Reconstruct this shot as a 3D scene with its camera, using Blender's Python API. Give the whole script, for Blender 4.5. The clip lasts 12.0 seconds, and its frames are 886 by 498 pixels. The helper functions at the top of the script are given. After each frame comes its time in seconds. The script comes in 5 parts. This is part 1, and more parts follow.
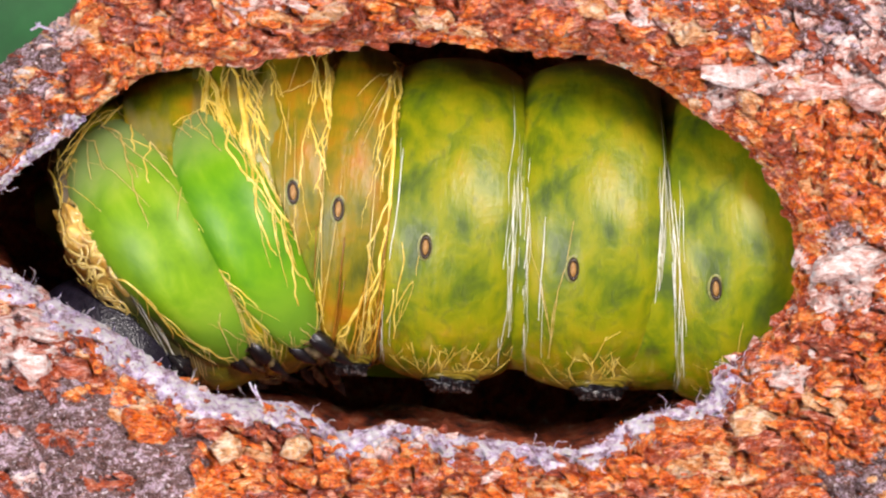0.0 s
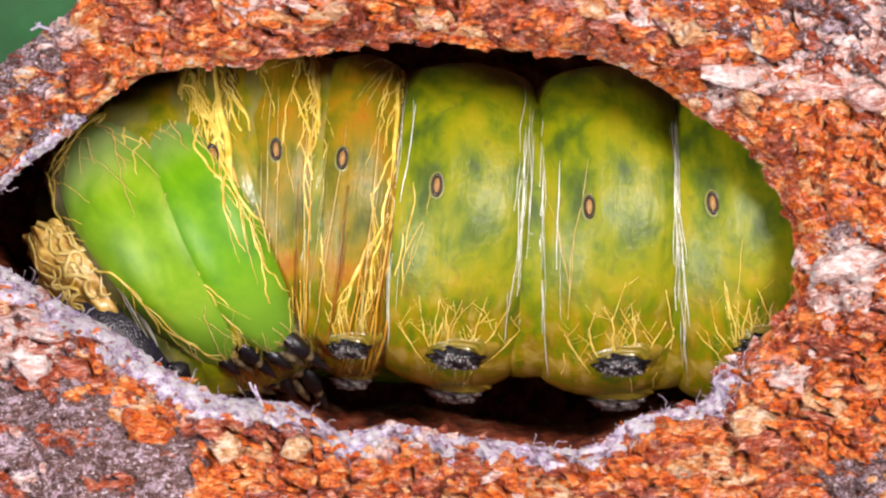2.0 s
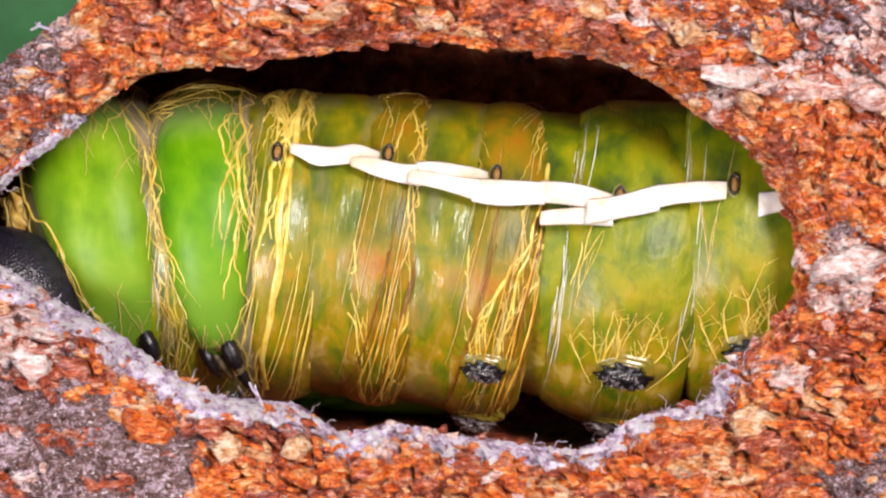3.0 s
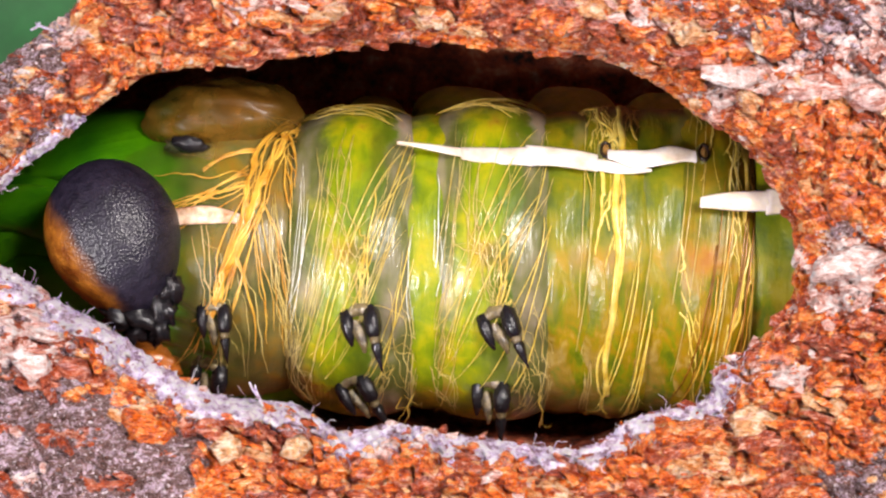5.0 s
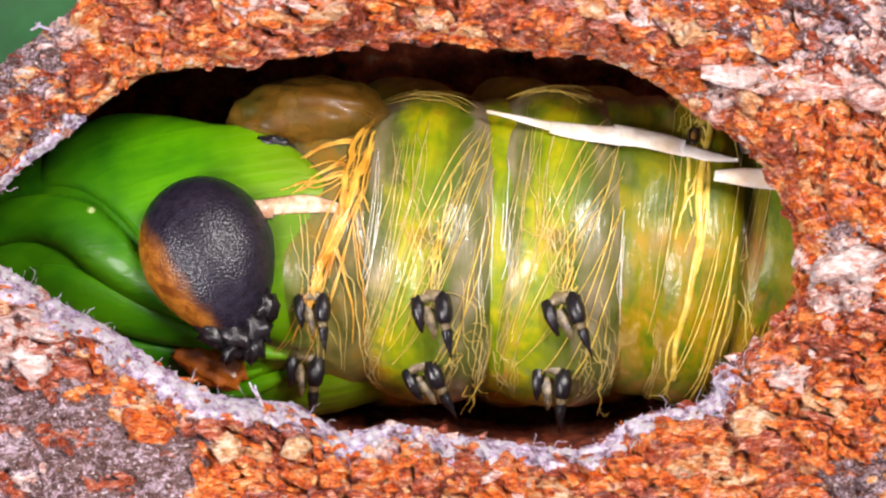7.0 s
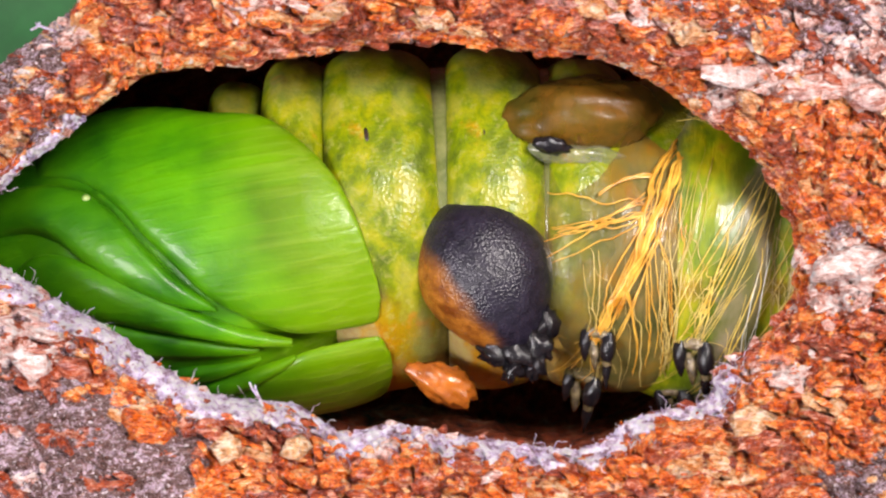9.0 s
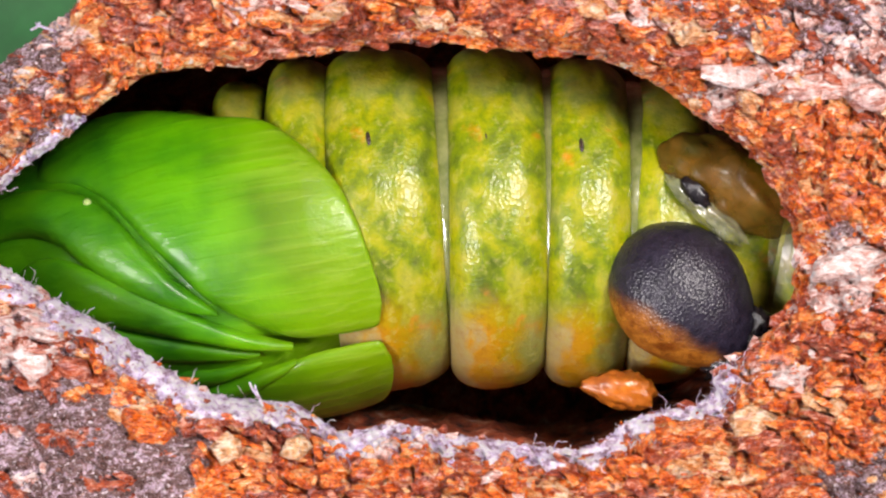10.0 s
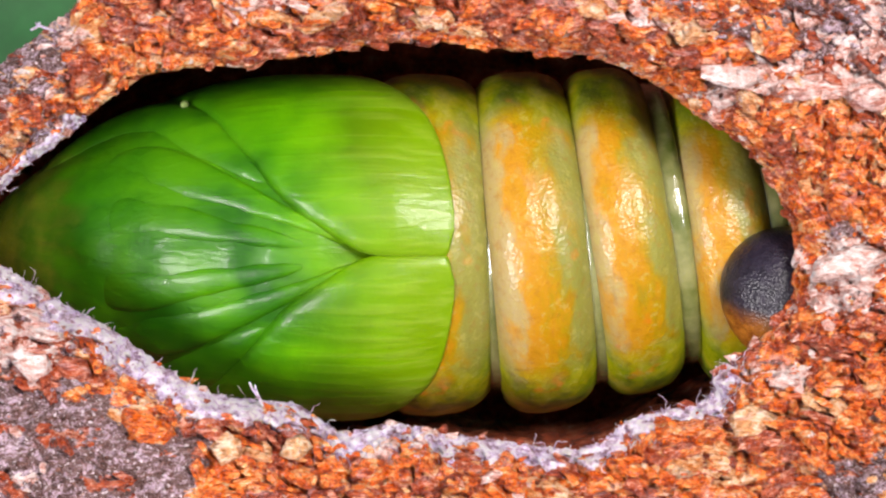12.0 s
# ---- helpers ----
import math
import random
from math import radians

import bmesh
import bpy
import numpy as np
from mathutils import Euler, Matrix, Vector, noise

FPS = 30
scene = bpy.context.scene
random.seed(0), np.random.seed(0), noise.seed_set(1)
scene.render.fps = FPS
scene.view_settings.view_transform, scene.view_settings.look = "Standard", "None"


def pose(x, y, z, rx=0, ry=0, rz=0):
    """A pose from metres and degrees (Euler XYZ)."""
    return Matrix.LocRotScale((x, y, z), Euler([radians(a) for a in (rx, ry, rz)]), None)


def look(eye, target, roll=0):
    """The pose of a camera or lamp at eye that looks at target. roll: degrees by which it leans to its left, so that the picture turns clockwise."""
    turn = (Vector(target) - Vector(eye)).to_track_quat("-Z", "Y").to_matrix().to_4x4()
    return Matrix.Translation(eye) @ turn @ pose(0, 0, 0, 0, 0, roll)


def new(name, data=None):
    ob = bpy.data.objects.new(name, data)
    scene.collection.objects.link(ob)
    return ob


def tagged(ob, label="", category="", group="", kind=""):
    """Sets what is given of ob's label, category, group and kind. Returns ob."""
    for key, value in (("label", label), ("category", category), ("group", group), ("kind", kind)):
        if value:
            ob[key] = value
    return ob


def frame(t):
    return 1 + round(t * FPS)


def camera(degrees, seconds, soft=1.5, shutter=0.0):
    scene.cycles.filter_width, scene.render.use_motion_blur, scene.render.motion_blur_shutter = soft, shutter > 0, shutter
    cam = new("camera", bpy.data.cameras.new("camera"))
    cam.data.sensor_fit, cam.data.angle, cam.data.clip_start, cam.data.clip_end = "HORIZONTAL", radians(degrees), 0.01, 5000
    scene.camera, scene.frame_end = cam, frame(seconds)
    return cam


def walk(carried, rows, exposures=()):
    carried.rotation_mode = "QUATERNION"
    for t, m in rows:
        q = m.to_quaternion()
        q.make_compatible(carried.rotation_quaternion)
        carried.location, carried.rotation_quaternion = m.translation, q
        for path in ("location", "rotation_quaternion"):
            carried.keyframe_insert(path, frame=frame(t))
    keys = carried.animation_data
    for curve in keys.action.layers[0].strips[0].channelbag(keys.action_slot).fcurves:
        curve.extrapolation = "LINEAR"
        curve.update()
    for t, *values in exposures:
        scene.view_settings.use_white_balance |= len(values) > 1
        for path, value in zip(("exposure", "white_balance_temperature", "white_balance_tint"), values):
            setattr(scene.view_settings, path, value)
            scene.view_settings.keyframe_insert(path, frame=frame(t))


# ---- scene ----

# The film looks level (+y) at a cocoon of chewed bark. One grid unit is 0.02 mm on the plane of the opening (y = 0).
G = 0.00002
LENS = 16.0
AWAY = 784 * G / math.tan(radians(LENS / 2))
cam = camera(LENS, 12.0, soft=2.3)
walk(cam, [(0, look((0, -AWAY, 0), (0, 0, 0))), (12, look((0, -AWAY, 0), (0, 0, 0)))],
     exposures=((0, -0.06, 6900, 15), (2.3, -0.10, 6900, 15), (3.2, -0.14, 6900, 15), (4.8, 0.02, 6900, 15), (7.2, 0.02, 6900, 15), (8.8, 0.0, 6900, 15), (12, 0.02, 6900, 15)))


def spot(u, v, deep=0.0):
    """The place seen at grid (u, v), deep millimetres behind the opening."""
    k = 1 + deep * 0.001 / AWAY
    return Vector(((u - 784) * G * k, deep * 0.001, (441 - v) * G * k))


# ---- light ----
world = bpy.data.worlds.new("world")
scene.world = world
world.use_nodes = True
wn = world.node_tree.nodes
wn["Background"].inputs[0].default_value = (0.75, 0.8, 1.0, 1)
wn["Background"].inputs[1].default_value = 0.27


def lamp(name, eye, target, sx, sy, watts, colour):
    data = bpy.data.lights.new(name, "AREA")
    data.shape, data.size, data.size_y, data.energy, data.color = "RECTANGLE", sx, sy, watts, colour
    ob = new(name, data)
    ob.matrix_basis = look(eye, target)
    return tagged(ob, "white macro lamp beside the camera", "lamp")


lamp("key_lamp", (0.06, -0.13, 0.05), (0, 0, 0), 0.042, 0.048, 0.41, (1.0, 0.97, 0.95))
lamp("side_lamp", (-0.09, -0.12, -0.035), (0, 0, 0), 0.042, 0.048, 0.32, (0.97, 0.97, 1.0))


# ---- materials ----
class Mat:
    """A small builder for node materials; lengths in millimetres of the object's own space."""

    def __init__(self, name, rough=0.5, metal=0.0, coat=0.0, sss=0.0, spec=0.5):
        self.m = bpy.data.materials.new(name)
        self.m.use_nodes = True
        self.t = self.m.node_tree
        self.b = self.t.nodes["Principled BSDF"]
        self.b.inputs["Roughness"].default_value = rough
        self.b.inputs["Metallic"].default_value = metal
        self.b.inputs["Coat Weight"].default_value = coat
        self.b.inputs["Coat Roughness"].default_value = 0.12
        self.b.inputs["Specular IOR Level"].default_value = spec
        if sss:
            self.b.inputs["Subsurface Weight"].default_value = sss
            self.b.inputs["Subsurface Radius"].default_value = (1.0, 1.0, 0.3)
            self.b.inputs["Subsurface Scale"].default_value = 0.0005
        tc = self.t.nodes.new("ShaderNodeTexCoord")
        mp = self.t.nodes.new("ShaderNodeMapping")
        mp.inputs["Scale"].default_value = (1000, 1000, 1000)
        self.t.links.new(tc.outputs["Object"], mp.inputs[0])
        self.co = mp.outputs[0]

    def put(self, value, socket):
        if isinstance(value, (int, float)):
            socket.default_value = value
        elif isinstance(value, tuple):
            socket.default_value = (*value, 1) if len(value) == 3 else value
        else:
            self.t.links.new(value, socket)

    def stretch(self, sx, sy, sz):
        mp = self.t.nodes.new("ShaderNodeMapping")
        mp.inputs["Scale"].default_value = (sx, sy, sz)
        self.t.links.new(self.co, mp.inputs[0])
        return mp.outputs[0]

    def noise(self, scale, detail=4, co=None, rough=0.55, warp=0.0):
        n = self.t.nodes.new("ShaderNodeTexNoise")
        n.inputs["Scale"].default_value, n.inputs["Detail"].default_value = scale, detail
        n.inputs["Roughness"].default_value, n.inputs["Distortion"].default_value = rough, warp
        self.t.links.new(co or self.co, n.inputs["Vector"])
        return n.outputs["Fac"]

    def cells(self, scale, co=None, feature="F1"):
        n = self.t.nodes.new("ShaderNodeTexVoronoi")
        n.feature = feature
        n.inputs["Scale"].default_value = scale
        self.t.links.new(co or self.co, n.inputs["Vector"])
        return n

    def axis(self, which):
        n = self.t.nodes.new("ShaderNodeSeparateXYZ")
        self.t.links.new(self.co, n.inputs[0])
        return n.outputs[which]

    def step(self, value, lo, hi, a=0.0, b=1.0):
        n = self.t.nodes.new("ShaderNodeMapRange")
        n.interpolation_type = "SMOOTHSTEP"
        self.put(value, n.inputs[0])
        for i, x in enumerate((lo, hi, a, b)):
            n.inputs[i + 1].default_value = x
        return n.outputs[0]

    def math(self, op, a, b=0.0):
        n = self.t.nodes.new("ShaderNodeMath")
        n.operation = op
        self.put(a, n.inputs[0]), self.put(b, n.inputs[1])
        return n.outputs[0]

    def mix(self, fac, a, b):
        n = self.t.nodes.new("ShaderNodeMix")
        n.data_type = "RGBA"
        self.put(fac, n.inputs[0]), self.put(a, n.inputs[6]), self.put(b, n.inputs[7])
        return n.outputs[2]

    def ramp(self, fac, *stops):
        n = self.t.nodes.new("ShaderNodeValToRGB")
        e = n.color_ramp.elements
        while len(e) < len(stops):
            e.new(0.5)
        for el, (p, c) in zip(e, stops):
            el.position, el.color = p, (*c, 1)
        self.put(fac, n.inputs[0])
        return n.outputs[0]

    def random(self, island=False):
        if island:
            return self.t.nodes.new("ShaderNodeNewGeometry").outputs["Random Per Island"]
        return self.t.nodes.new("ShaderNodeObjectInfo").outputs["Random"]

    def bump(self, height, dist=0.05, strength=0.6):
        n = self.t.nodes.new("ShaderNodeBump")
        n.inputs["Strength"].default_value, n.inputs["Distance"].default_value = strength, dist * 0.001
        self.put(height, n.inputs["Height"])
        self.t.links.new(n.outputs[0], self.b.inputs["Normal"])
        self.t.links.new(n.outputs[0], self.b.inputs["Coat Normal"])

    def colour(self, c):
        self.put(c, self.b.inputs["Base Color"])
        return self

    def rough(self, r):
        self.put(r, self.b.inputs["Roughness"])


def bark_material(name, stops, island, rough=0.70, grain=5.5, glints=0.25, haziness=0.4, along=(0.38, 1, 1.5)):
    m = Mat(name, rough=rough, spec=0.5)
    geo = m.t.nodes.new("ShaderNodeNewGeometry")
    mp = m.t.nodes.new("ShaderNodeMapping")
    mp.inputs["Scale"].default_value = (1000, 1000, 1000)
    m.t.links.new(geo.outputs["Position"], mp.inputs[0])
    m.co = mp.outputs[0]
    fine = m.step(m.noise(grain, 5, m.stretch(*along), 0.68, 0.8), 0.30, 0.70)
    patchy = m.step(m.noise(2.6, 4, m.stretch(0.7, 1, 1.2), 0.6, 0.6), 0.34, 0.66)
    pick = m.math("ADD", m.math("MULTIPLY", m.random(island), 0.24), m.math("MULTIPLY", fine, 0.46))
    pick = m.math("ADD", pick, m.math("MULTIPLY", patchy, 0.38))
    own = m.ramp(m.math("ADD", pick, 0.05), *stops)
    stain = m.step(m.noise(3.6, 5, None, 0.7, 0.5), 0.52, 0.66)
    # sparse near-white spots: wet glints painted into the bark colour
    glint = m.step(m.noise(7.5, 2, None, 0.5), 0.61, 0.66)
    m.colour(m.mix(m.math("MULTIPLY", glint, glints), m.mix(m.math("MULTIPLY", stain, 0.5), own, m.ramp(fine, (0.2, (0.10, 0.02, 0.012)), (0.8, (0.42, 0.15, 0.07)))), (0.92, 0.80, 0.86)))
    # broad pinkish patches: pale haze over the bark, put into its colour
    pink_haze = m.math("MULTIPLY", m.step(m.noise(1.5, 6, m.stretch(0.6, 1, 1.3), 0.7, 0.6), 0.54, 0.66), haziness)
    m.colour(m.mix(pink_haze, m.b.inputs["Base Color"].links[0].from_socket, m.ramp(fine, (0.2, (0.40, 0.20, 0.20)), (0.7, (0.86, 0.66, 0.68)))))
    rough_h = m.math("ADD", m.noise(grain * 0.55, 6, m.stretch(0.4, 1, 1.5), 0.72), m.math("MULTIPLY", patchy, 0.35))
    m.bump(rough_h, 0.42, 1.0)
    m.rough(m.step(m.noise(grain * 0.8, 4), 0.40, 0.62, rough - 0.48, rough + 0.1))
    return m.m


TONES = {
    "orange": ((0.0, (0.04, 0.004, 0.001)), (0.34, (0.36, 0.036, 0.003)), (0.58, (0.86, 0.145, 0.011)), (0.80, (0.96, 0.33, 0.075)), (1.0, (0.98, 0.70, 0.42))),
    "red": ((0.0, (0.03, 0.004, 0.004)), (0.4, (0.22, 0.024, 0.008)), (0.7, (0.54, 0.09, 0.024)), (1.0, (0.86, 0.44, 0.32))),
    "tan": ((0.0, (0.20, 0.035, 0.008)), (0.35, (0.60, 0.18, 0.04)), (0.65, (0.88, 0.46, 0.21)), (1.0, (0.97, 0.80, 0.62))),
    "pink": ((0.0, (0.20, 0.04, 0.03)), (0.34, (0.60, 0.22, 0.16)), (0.6, (0.86, 0.56, 0.50)), (0.9, (0.98, 0.90, 0.89))),
    "grey": ((0.0, (0.02, 0.009, 0.012)), (0.4, (0.085, 0.038, 0.03)), (0.7, (0.22, 0.118, 0.112)), (1.0, (0.74, 0.56, 0.70))),
}
CHIP = {k: bark_material("chip_" + k, v, False, glints=0.8 if k == "grey" else 0.18, haziness=0.16 if k == "grey" else 0.4, along=(1.2, 1.2, 1.3) if k == "grey" else (0.38, 1, 1.5)) for k, v in TONES.items()}
CRUMB = {k: bark_material("crumb_" + k, v, True, glints=0.8 if k == "grey" else 0.18, haziness=0.16 if k == "grey" else 0.4, along=(1.2, 1.2, 1.3) if k == "grey" else (0.38, 1, 1.5)) for k, v in TONES.items()}


def wall_material():
    m = Mat("cocoon_lining", rough=0.55, spec=0.5)
    a = m.noise(1.1, 6, None, 0.65)
    m.colour(m.ramp(a, (0.34, (0.015, 0.004, 0.003)), (0.44, (0.24, 0.036, 0.012)), (0.55, (0.46, 0.085, 0.026)), (0.66, (0.58, 0.25, 0.15)), (0.75, (0.8, 0.6, 0.55))))
    m.bump(m.noise(4, 6, None, 0.7), 0.4, 1.0)
    return m.m


def silk_material():
    m = Mat("silk", rough=0.4, spec=0.6, sss=0.2)
    m.colour(m.ramp(m.noise(2.4, 6, None, 0.75), (0.34, (0.12, 0.04, 0.05)), (0.42, (0.42, 0.25, 0.36)), (0.48, (0.82, 0.64, 0.90)), (0.54, (1.0, 0.94, 1.0))))
    m.bump(m.noise(5, 6, None, 0.75), 0.4, 1.0)
    return m.m


def skin_material(name, kind):
    """Moulting caterpillar skin: soft and dull on the flanks, wet and see-through where it loosens."""
    m = Mat(name, rough=0.45, coat=0.0, sss=0.25, spec=0.25 if kind in ("bud", "leaf") else 0.35)
    big = m.noise(0.42, 3, None, 0.5, 0.4)
    mid = m.noise(0.8, 4, m.stretch(1.1, 1, 0.7), 0.58, 0.3)
    fine = m.noise(5, 3)
    both = m.math("ADD", m.math("MULTIPLY", big, 0.45), m.math("MULTIPLY", mid, 0.55))
    band = m.noise(0.55, 3, m.stretch(1.3, 0.5, 0.45), 0.5)
    if kind in ("bud", "leaf"):
        edge = m.step(m.math("ABSOLUTE", m.axis(2)), 2.4, 5.0)
        side = m.step(m.math("ADD", m.math("ABSOLUTE", m.axis(0)), m.math("MULTIPLY", mid, 0.5)), 0.9, 2.6)
        base = (m.ramp(both, (0.34, (0.07, 0.17, 0.002)), (0.5, (0.13, 0.26, 0.003)), (0.66, (0.24, 0.34, 0.02))) if kind == "bud"
                else m.ramp(both, (0.34, (0.04, 0.16, 0.001)), (0.5, (0.085, 0.235, 0.001)), (0.66, (0.15, 0.31, 0.002))))
        col = m.mix(m.math("MAXIMUM", m.math("MULTIPLY", edge, 0.8), m.math("MULTIPLY", side, 0.5)), base, (0.12, 0.24, 0.02))
        col = m.mix(m.math("MULTIPLY", m.step(m.math("ADD", m.axis(2), m.math("MULTIPLY", mid, 1.5)), 1.6, 4.2), 0.8), col, (0.17, 0.22, 0.08))
    elif kind == "pale":
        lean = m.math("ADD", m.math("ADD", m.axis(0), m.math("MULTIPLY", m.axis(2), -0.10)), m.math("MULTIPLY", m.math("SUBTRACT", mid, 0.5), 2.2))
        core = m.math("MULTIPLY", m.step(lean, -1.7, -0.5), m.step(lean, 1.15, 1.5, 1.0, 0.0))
        # rear side of the green core darkened: shade painted into the colour
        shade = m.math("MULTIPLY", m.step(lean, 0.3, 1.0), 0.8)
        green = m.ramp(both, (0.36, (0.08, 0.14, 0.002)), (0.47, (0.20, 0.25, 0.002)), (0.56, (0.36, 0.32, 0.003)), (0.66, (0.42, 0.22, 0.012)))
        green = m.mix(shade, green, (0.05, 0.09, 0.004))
        milk = m.ramp(m.math("ADD", m.math("MULTIPLY", band, 0.6), m.math("MULTIPLY", both, 0.4)), (0.36, (0.06, 0.085, 0.012)), (0.45, (0.13, 0.135, 0.04)), (0.53, (0.26, 0.22, 0.13)), (0.60, (0.40, 0.31, 0.22)), (0.68, (0.38, 0.20, 0.07)))
        belly = m.step(m.math("ADD", m.axis(2), m.math("MULTIPLY", mid, 1.5)), -5.8, -4.9, 1.0, 0.0)
        col = m.mix(m.math("MULTIPLY", core, m.step(belly, 0, 1, 1.0, 0.35)), milk, green)
        col = m.mix(m.math("MULTIPLY", belly, 0.3), col, m.ramp(mid, (0.4, (0.20, 0.20, 0.03)), (0.6, (0.42, 0.25, 0.05))))
        m.put(m.step(m.math("ADD", core, m.math("MULTIPLY", band, 0.6)), 0.2, 1.0, 0.74, 0.97), m.b.inputs["Alpha"])
    elif kind == "veil":
        col = m.ramp(both, (0.36, (0.07, 0.075, 0.016)), (0.48, (0.17, 0.13, 0.035)), (0.58, (0.26, 0.14, 0.015)), (0.68, (0.32, 0.12, 0.01)))
        m.put(m.step(m.axis(0), -2.4, 2.0, 0.16, 0.80), m.b.inputs["Alpha"])
    elif kind == "rust_shaded":
        # amber's more orange copy, darkened too: shade of the recess in its colour
        col = m.ramp(both, (0.36, (0.07, 0.075, 0.004)), (0.45, (0.14, 0.12, 0.003)), (0.54, (0.23, 0.14, 0.003)), (0.62, (0.30, 0.13, 0.004)), (0.72, (0.26, 0.07, 0.006)))
    elif kind == "amber":
        col = m.ramp(both, (0.37, (0.07, 0.10, 0.006)), (0.45, (0.13, 0.145, 0.003)), (0.54, (0.23, 0.19, 0.003)), (0.63, (0.34, 0.19, 0.004)), (0.72, (0.36, 0.13, 0.01)))
        col = m.mix(m.math("MULTIPLY", m.step(band, 0.50, 0.62), 0.5), col, (0.24, 0.21, 0.09))
        m.put(m.step(band, 0.42, 0.62, 0.97, 0.82), m.b.inputs["Alpha"])
    else:
        col = m.ramp(both, (0.36, (0.045, 0.075, 0.008)), (0.44, (0.10, 0.14, 0.002)), (0.52, (0.18, 0.195, 0.002)), (0.62, (0.25, 0.22, 0.004)), (0.72, (0.38, 0.20, 0.025)))
        dapple = m.math("MULTIPLY", m.step(m.noise(1.5, 4, m.stretch(1.2, 1, 0.8), 0.6, 0.6), 0.55, 0.68), 0.35)
        col = m.mix(dapple, col, (0.055, 0.08, 0.018))
    if kind in ("green", "amber", "rust_shaded"):
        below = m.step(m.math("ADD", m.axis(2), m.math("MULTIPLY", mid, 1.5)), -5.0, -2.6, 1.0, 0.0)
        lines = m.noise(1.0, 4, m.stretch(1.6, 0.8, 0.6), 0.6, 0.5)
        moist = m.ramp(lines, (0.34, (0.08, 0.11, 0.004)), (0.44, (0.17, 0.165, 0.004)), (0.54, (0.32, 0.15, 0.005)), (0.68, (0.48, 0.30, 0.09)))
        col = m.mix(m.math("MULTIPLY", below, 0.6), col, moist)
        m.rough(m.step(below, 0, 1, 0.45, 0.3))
    if kind in ("pale", "amber", "veil"):
        m.b.inputs["Coat Weight"].default_value = 0.3 if kind == "amber" else 0.55
        m.b.inputs["Coat Roughness"].default_value = 0.17
    m.colour(col)
    pleats = m.noise(1.0, 3, m.stretch(2.6, 0.4, 0.4), 0.6, 0.3)
    m.bump(m.math("ADD", m.math("ADD", mid, m.math("MULTIPLY", pleats, {"bud": 0.0, "leaf": 0.0, "green": 0.35}.get(kind, 0.8))), m.math("MULTIPLY", fine, 0.15)), 0.05 if kind in ("bud", "leaf") else 0.14, 0.6)
    return m.m


def plain(name, base, other, scale=4.0, rough=0.4, coat=0.0, sss=0.0, bump=0.05, spec=0.5, thin=1.0):
    m = Mat(name, rough=rough, coat=coat, sss=sss, spec=spec)
    n = m.noise(scale, 5, None, 0.6)
    m.colour(m.ramp(n, (0.32, base), (0.68, other)))
    m.bump(m.noise(scale * 2.5, 4), bump, 0.7)
    if thin < 1:
        m.put(m.step(m.noise(scale * 1.3, 4), 0.38, 0.62, 0.95, thin), m.b.inputs["Alpha"])
    return m.m


LINING, SILK = wall_material(), silk_material()
SKIN, SKIN_BUD, SKIN_LEAF, SKIN_AMBER, SKIN_PALE, SKIN_VEIL, SKIN_RUST_SHADED = [skin_material("skin_" + k, k) for k in ("green", "bud", "leaf", "amber", "pale", "veil", "rust_shaded")]
GOLD = plain("gold_strand", (0.58, 0.34, 0.02), (0.82, 0.64, 0.15), 2.0, 0.35, 0.2, 0.2, 0.02)
AMBER = plain("amber_fibre", (0.48, 0.17, 0.006), (0.78, 0.46, 0.07), 1.2, 0.35, 0.2, 0.2, 0.02)
BROWN_FIBRE = plain("brown_fibre", (0.10, 0.03, 0.003), (0.34, 0.13, 0.012), 1.2, 0.35, 0.2, 0.1, 0.02)
PALE = plain("pale_strand", (0.44, 0.28, 0.04), (0.68, 0.53, 0.20), 2.0, 0.3, 0.3, 0.2, 0.02)
WHITE = plain("white_thread", (0.62, 0.60, 0.42), (0.92, 0.92, 0.86), 2.0, 0.25, 0.4, 0.2, 0.02)
TUBE = plain("breathing_tube_white", (0.74, 0.56, 0.40), (0.95, 0.91, 0.86), 0.8, 0.22, 0.5, 0.2, 0.06, 0.5, 0.72)
RING = plain("spiracle_black", (0.012, 0.008, 0.006), (0.04, 0.02, 0.012), 6, 0.35)
EYELET = plain("spiracle_tan", (0.20, 0.09, 0.02), (0.34, 0.18, 0.05), 6, 0.5)
HALO = plain("spiracle_halo", (0.17, 0.18, 0.03), (0.24, 0.23, 0.07), 3, 0.4, 0.1, 0.3)
HORN = plain("leg_black", (0.003, 0.003, 0.005), (0.014, 0.011, 0.012), 5, 0.2, 0.0, 0, 0.03, 0.45)
PAD = plain("proleg_pad", (0.11, 0.11, 0.01), (0.28, 0.17, 0.02), 0.8, 0.3, 0.4, 0.3)
JOINT = plain("leg_joint", (0.04, 0.028, 0.016), (0.24, 0.18, 0.09), 3, 0.2, 0.6, 0.2, 0.1)
HOOK = plain("hook_grey", (0.02, 0.016, 0.02), (0.20, 0.16, 0.16), 3, 0.2, 0.5, 0, 0.1)
SHIELD_BROWN = plain("neck_shield_brown", (0.028, 0.034, 0.004), (0.19, 0.075, 0.008), 0.38, 0.42, 0.1, 0.0, 0.08, 0.25, 0.5)
BROWN = plain("shrunken_skin", (0.34, 0.16, 0.018), (0.72, 0.49, 0.14), 1.2, 0.3, 0.4, 0.3, 0.15)
MILK = plain("clear_wet_skin", (0.12, 0.16, 0.06), (0.30, 0.28, 0.18), 0.7, 0.2, 0.9, 0.2, 0.05, 0.5, 0.35)
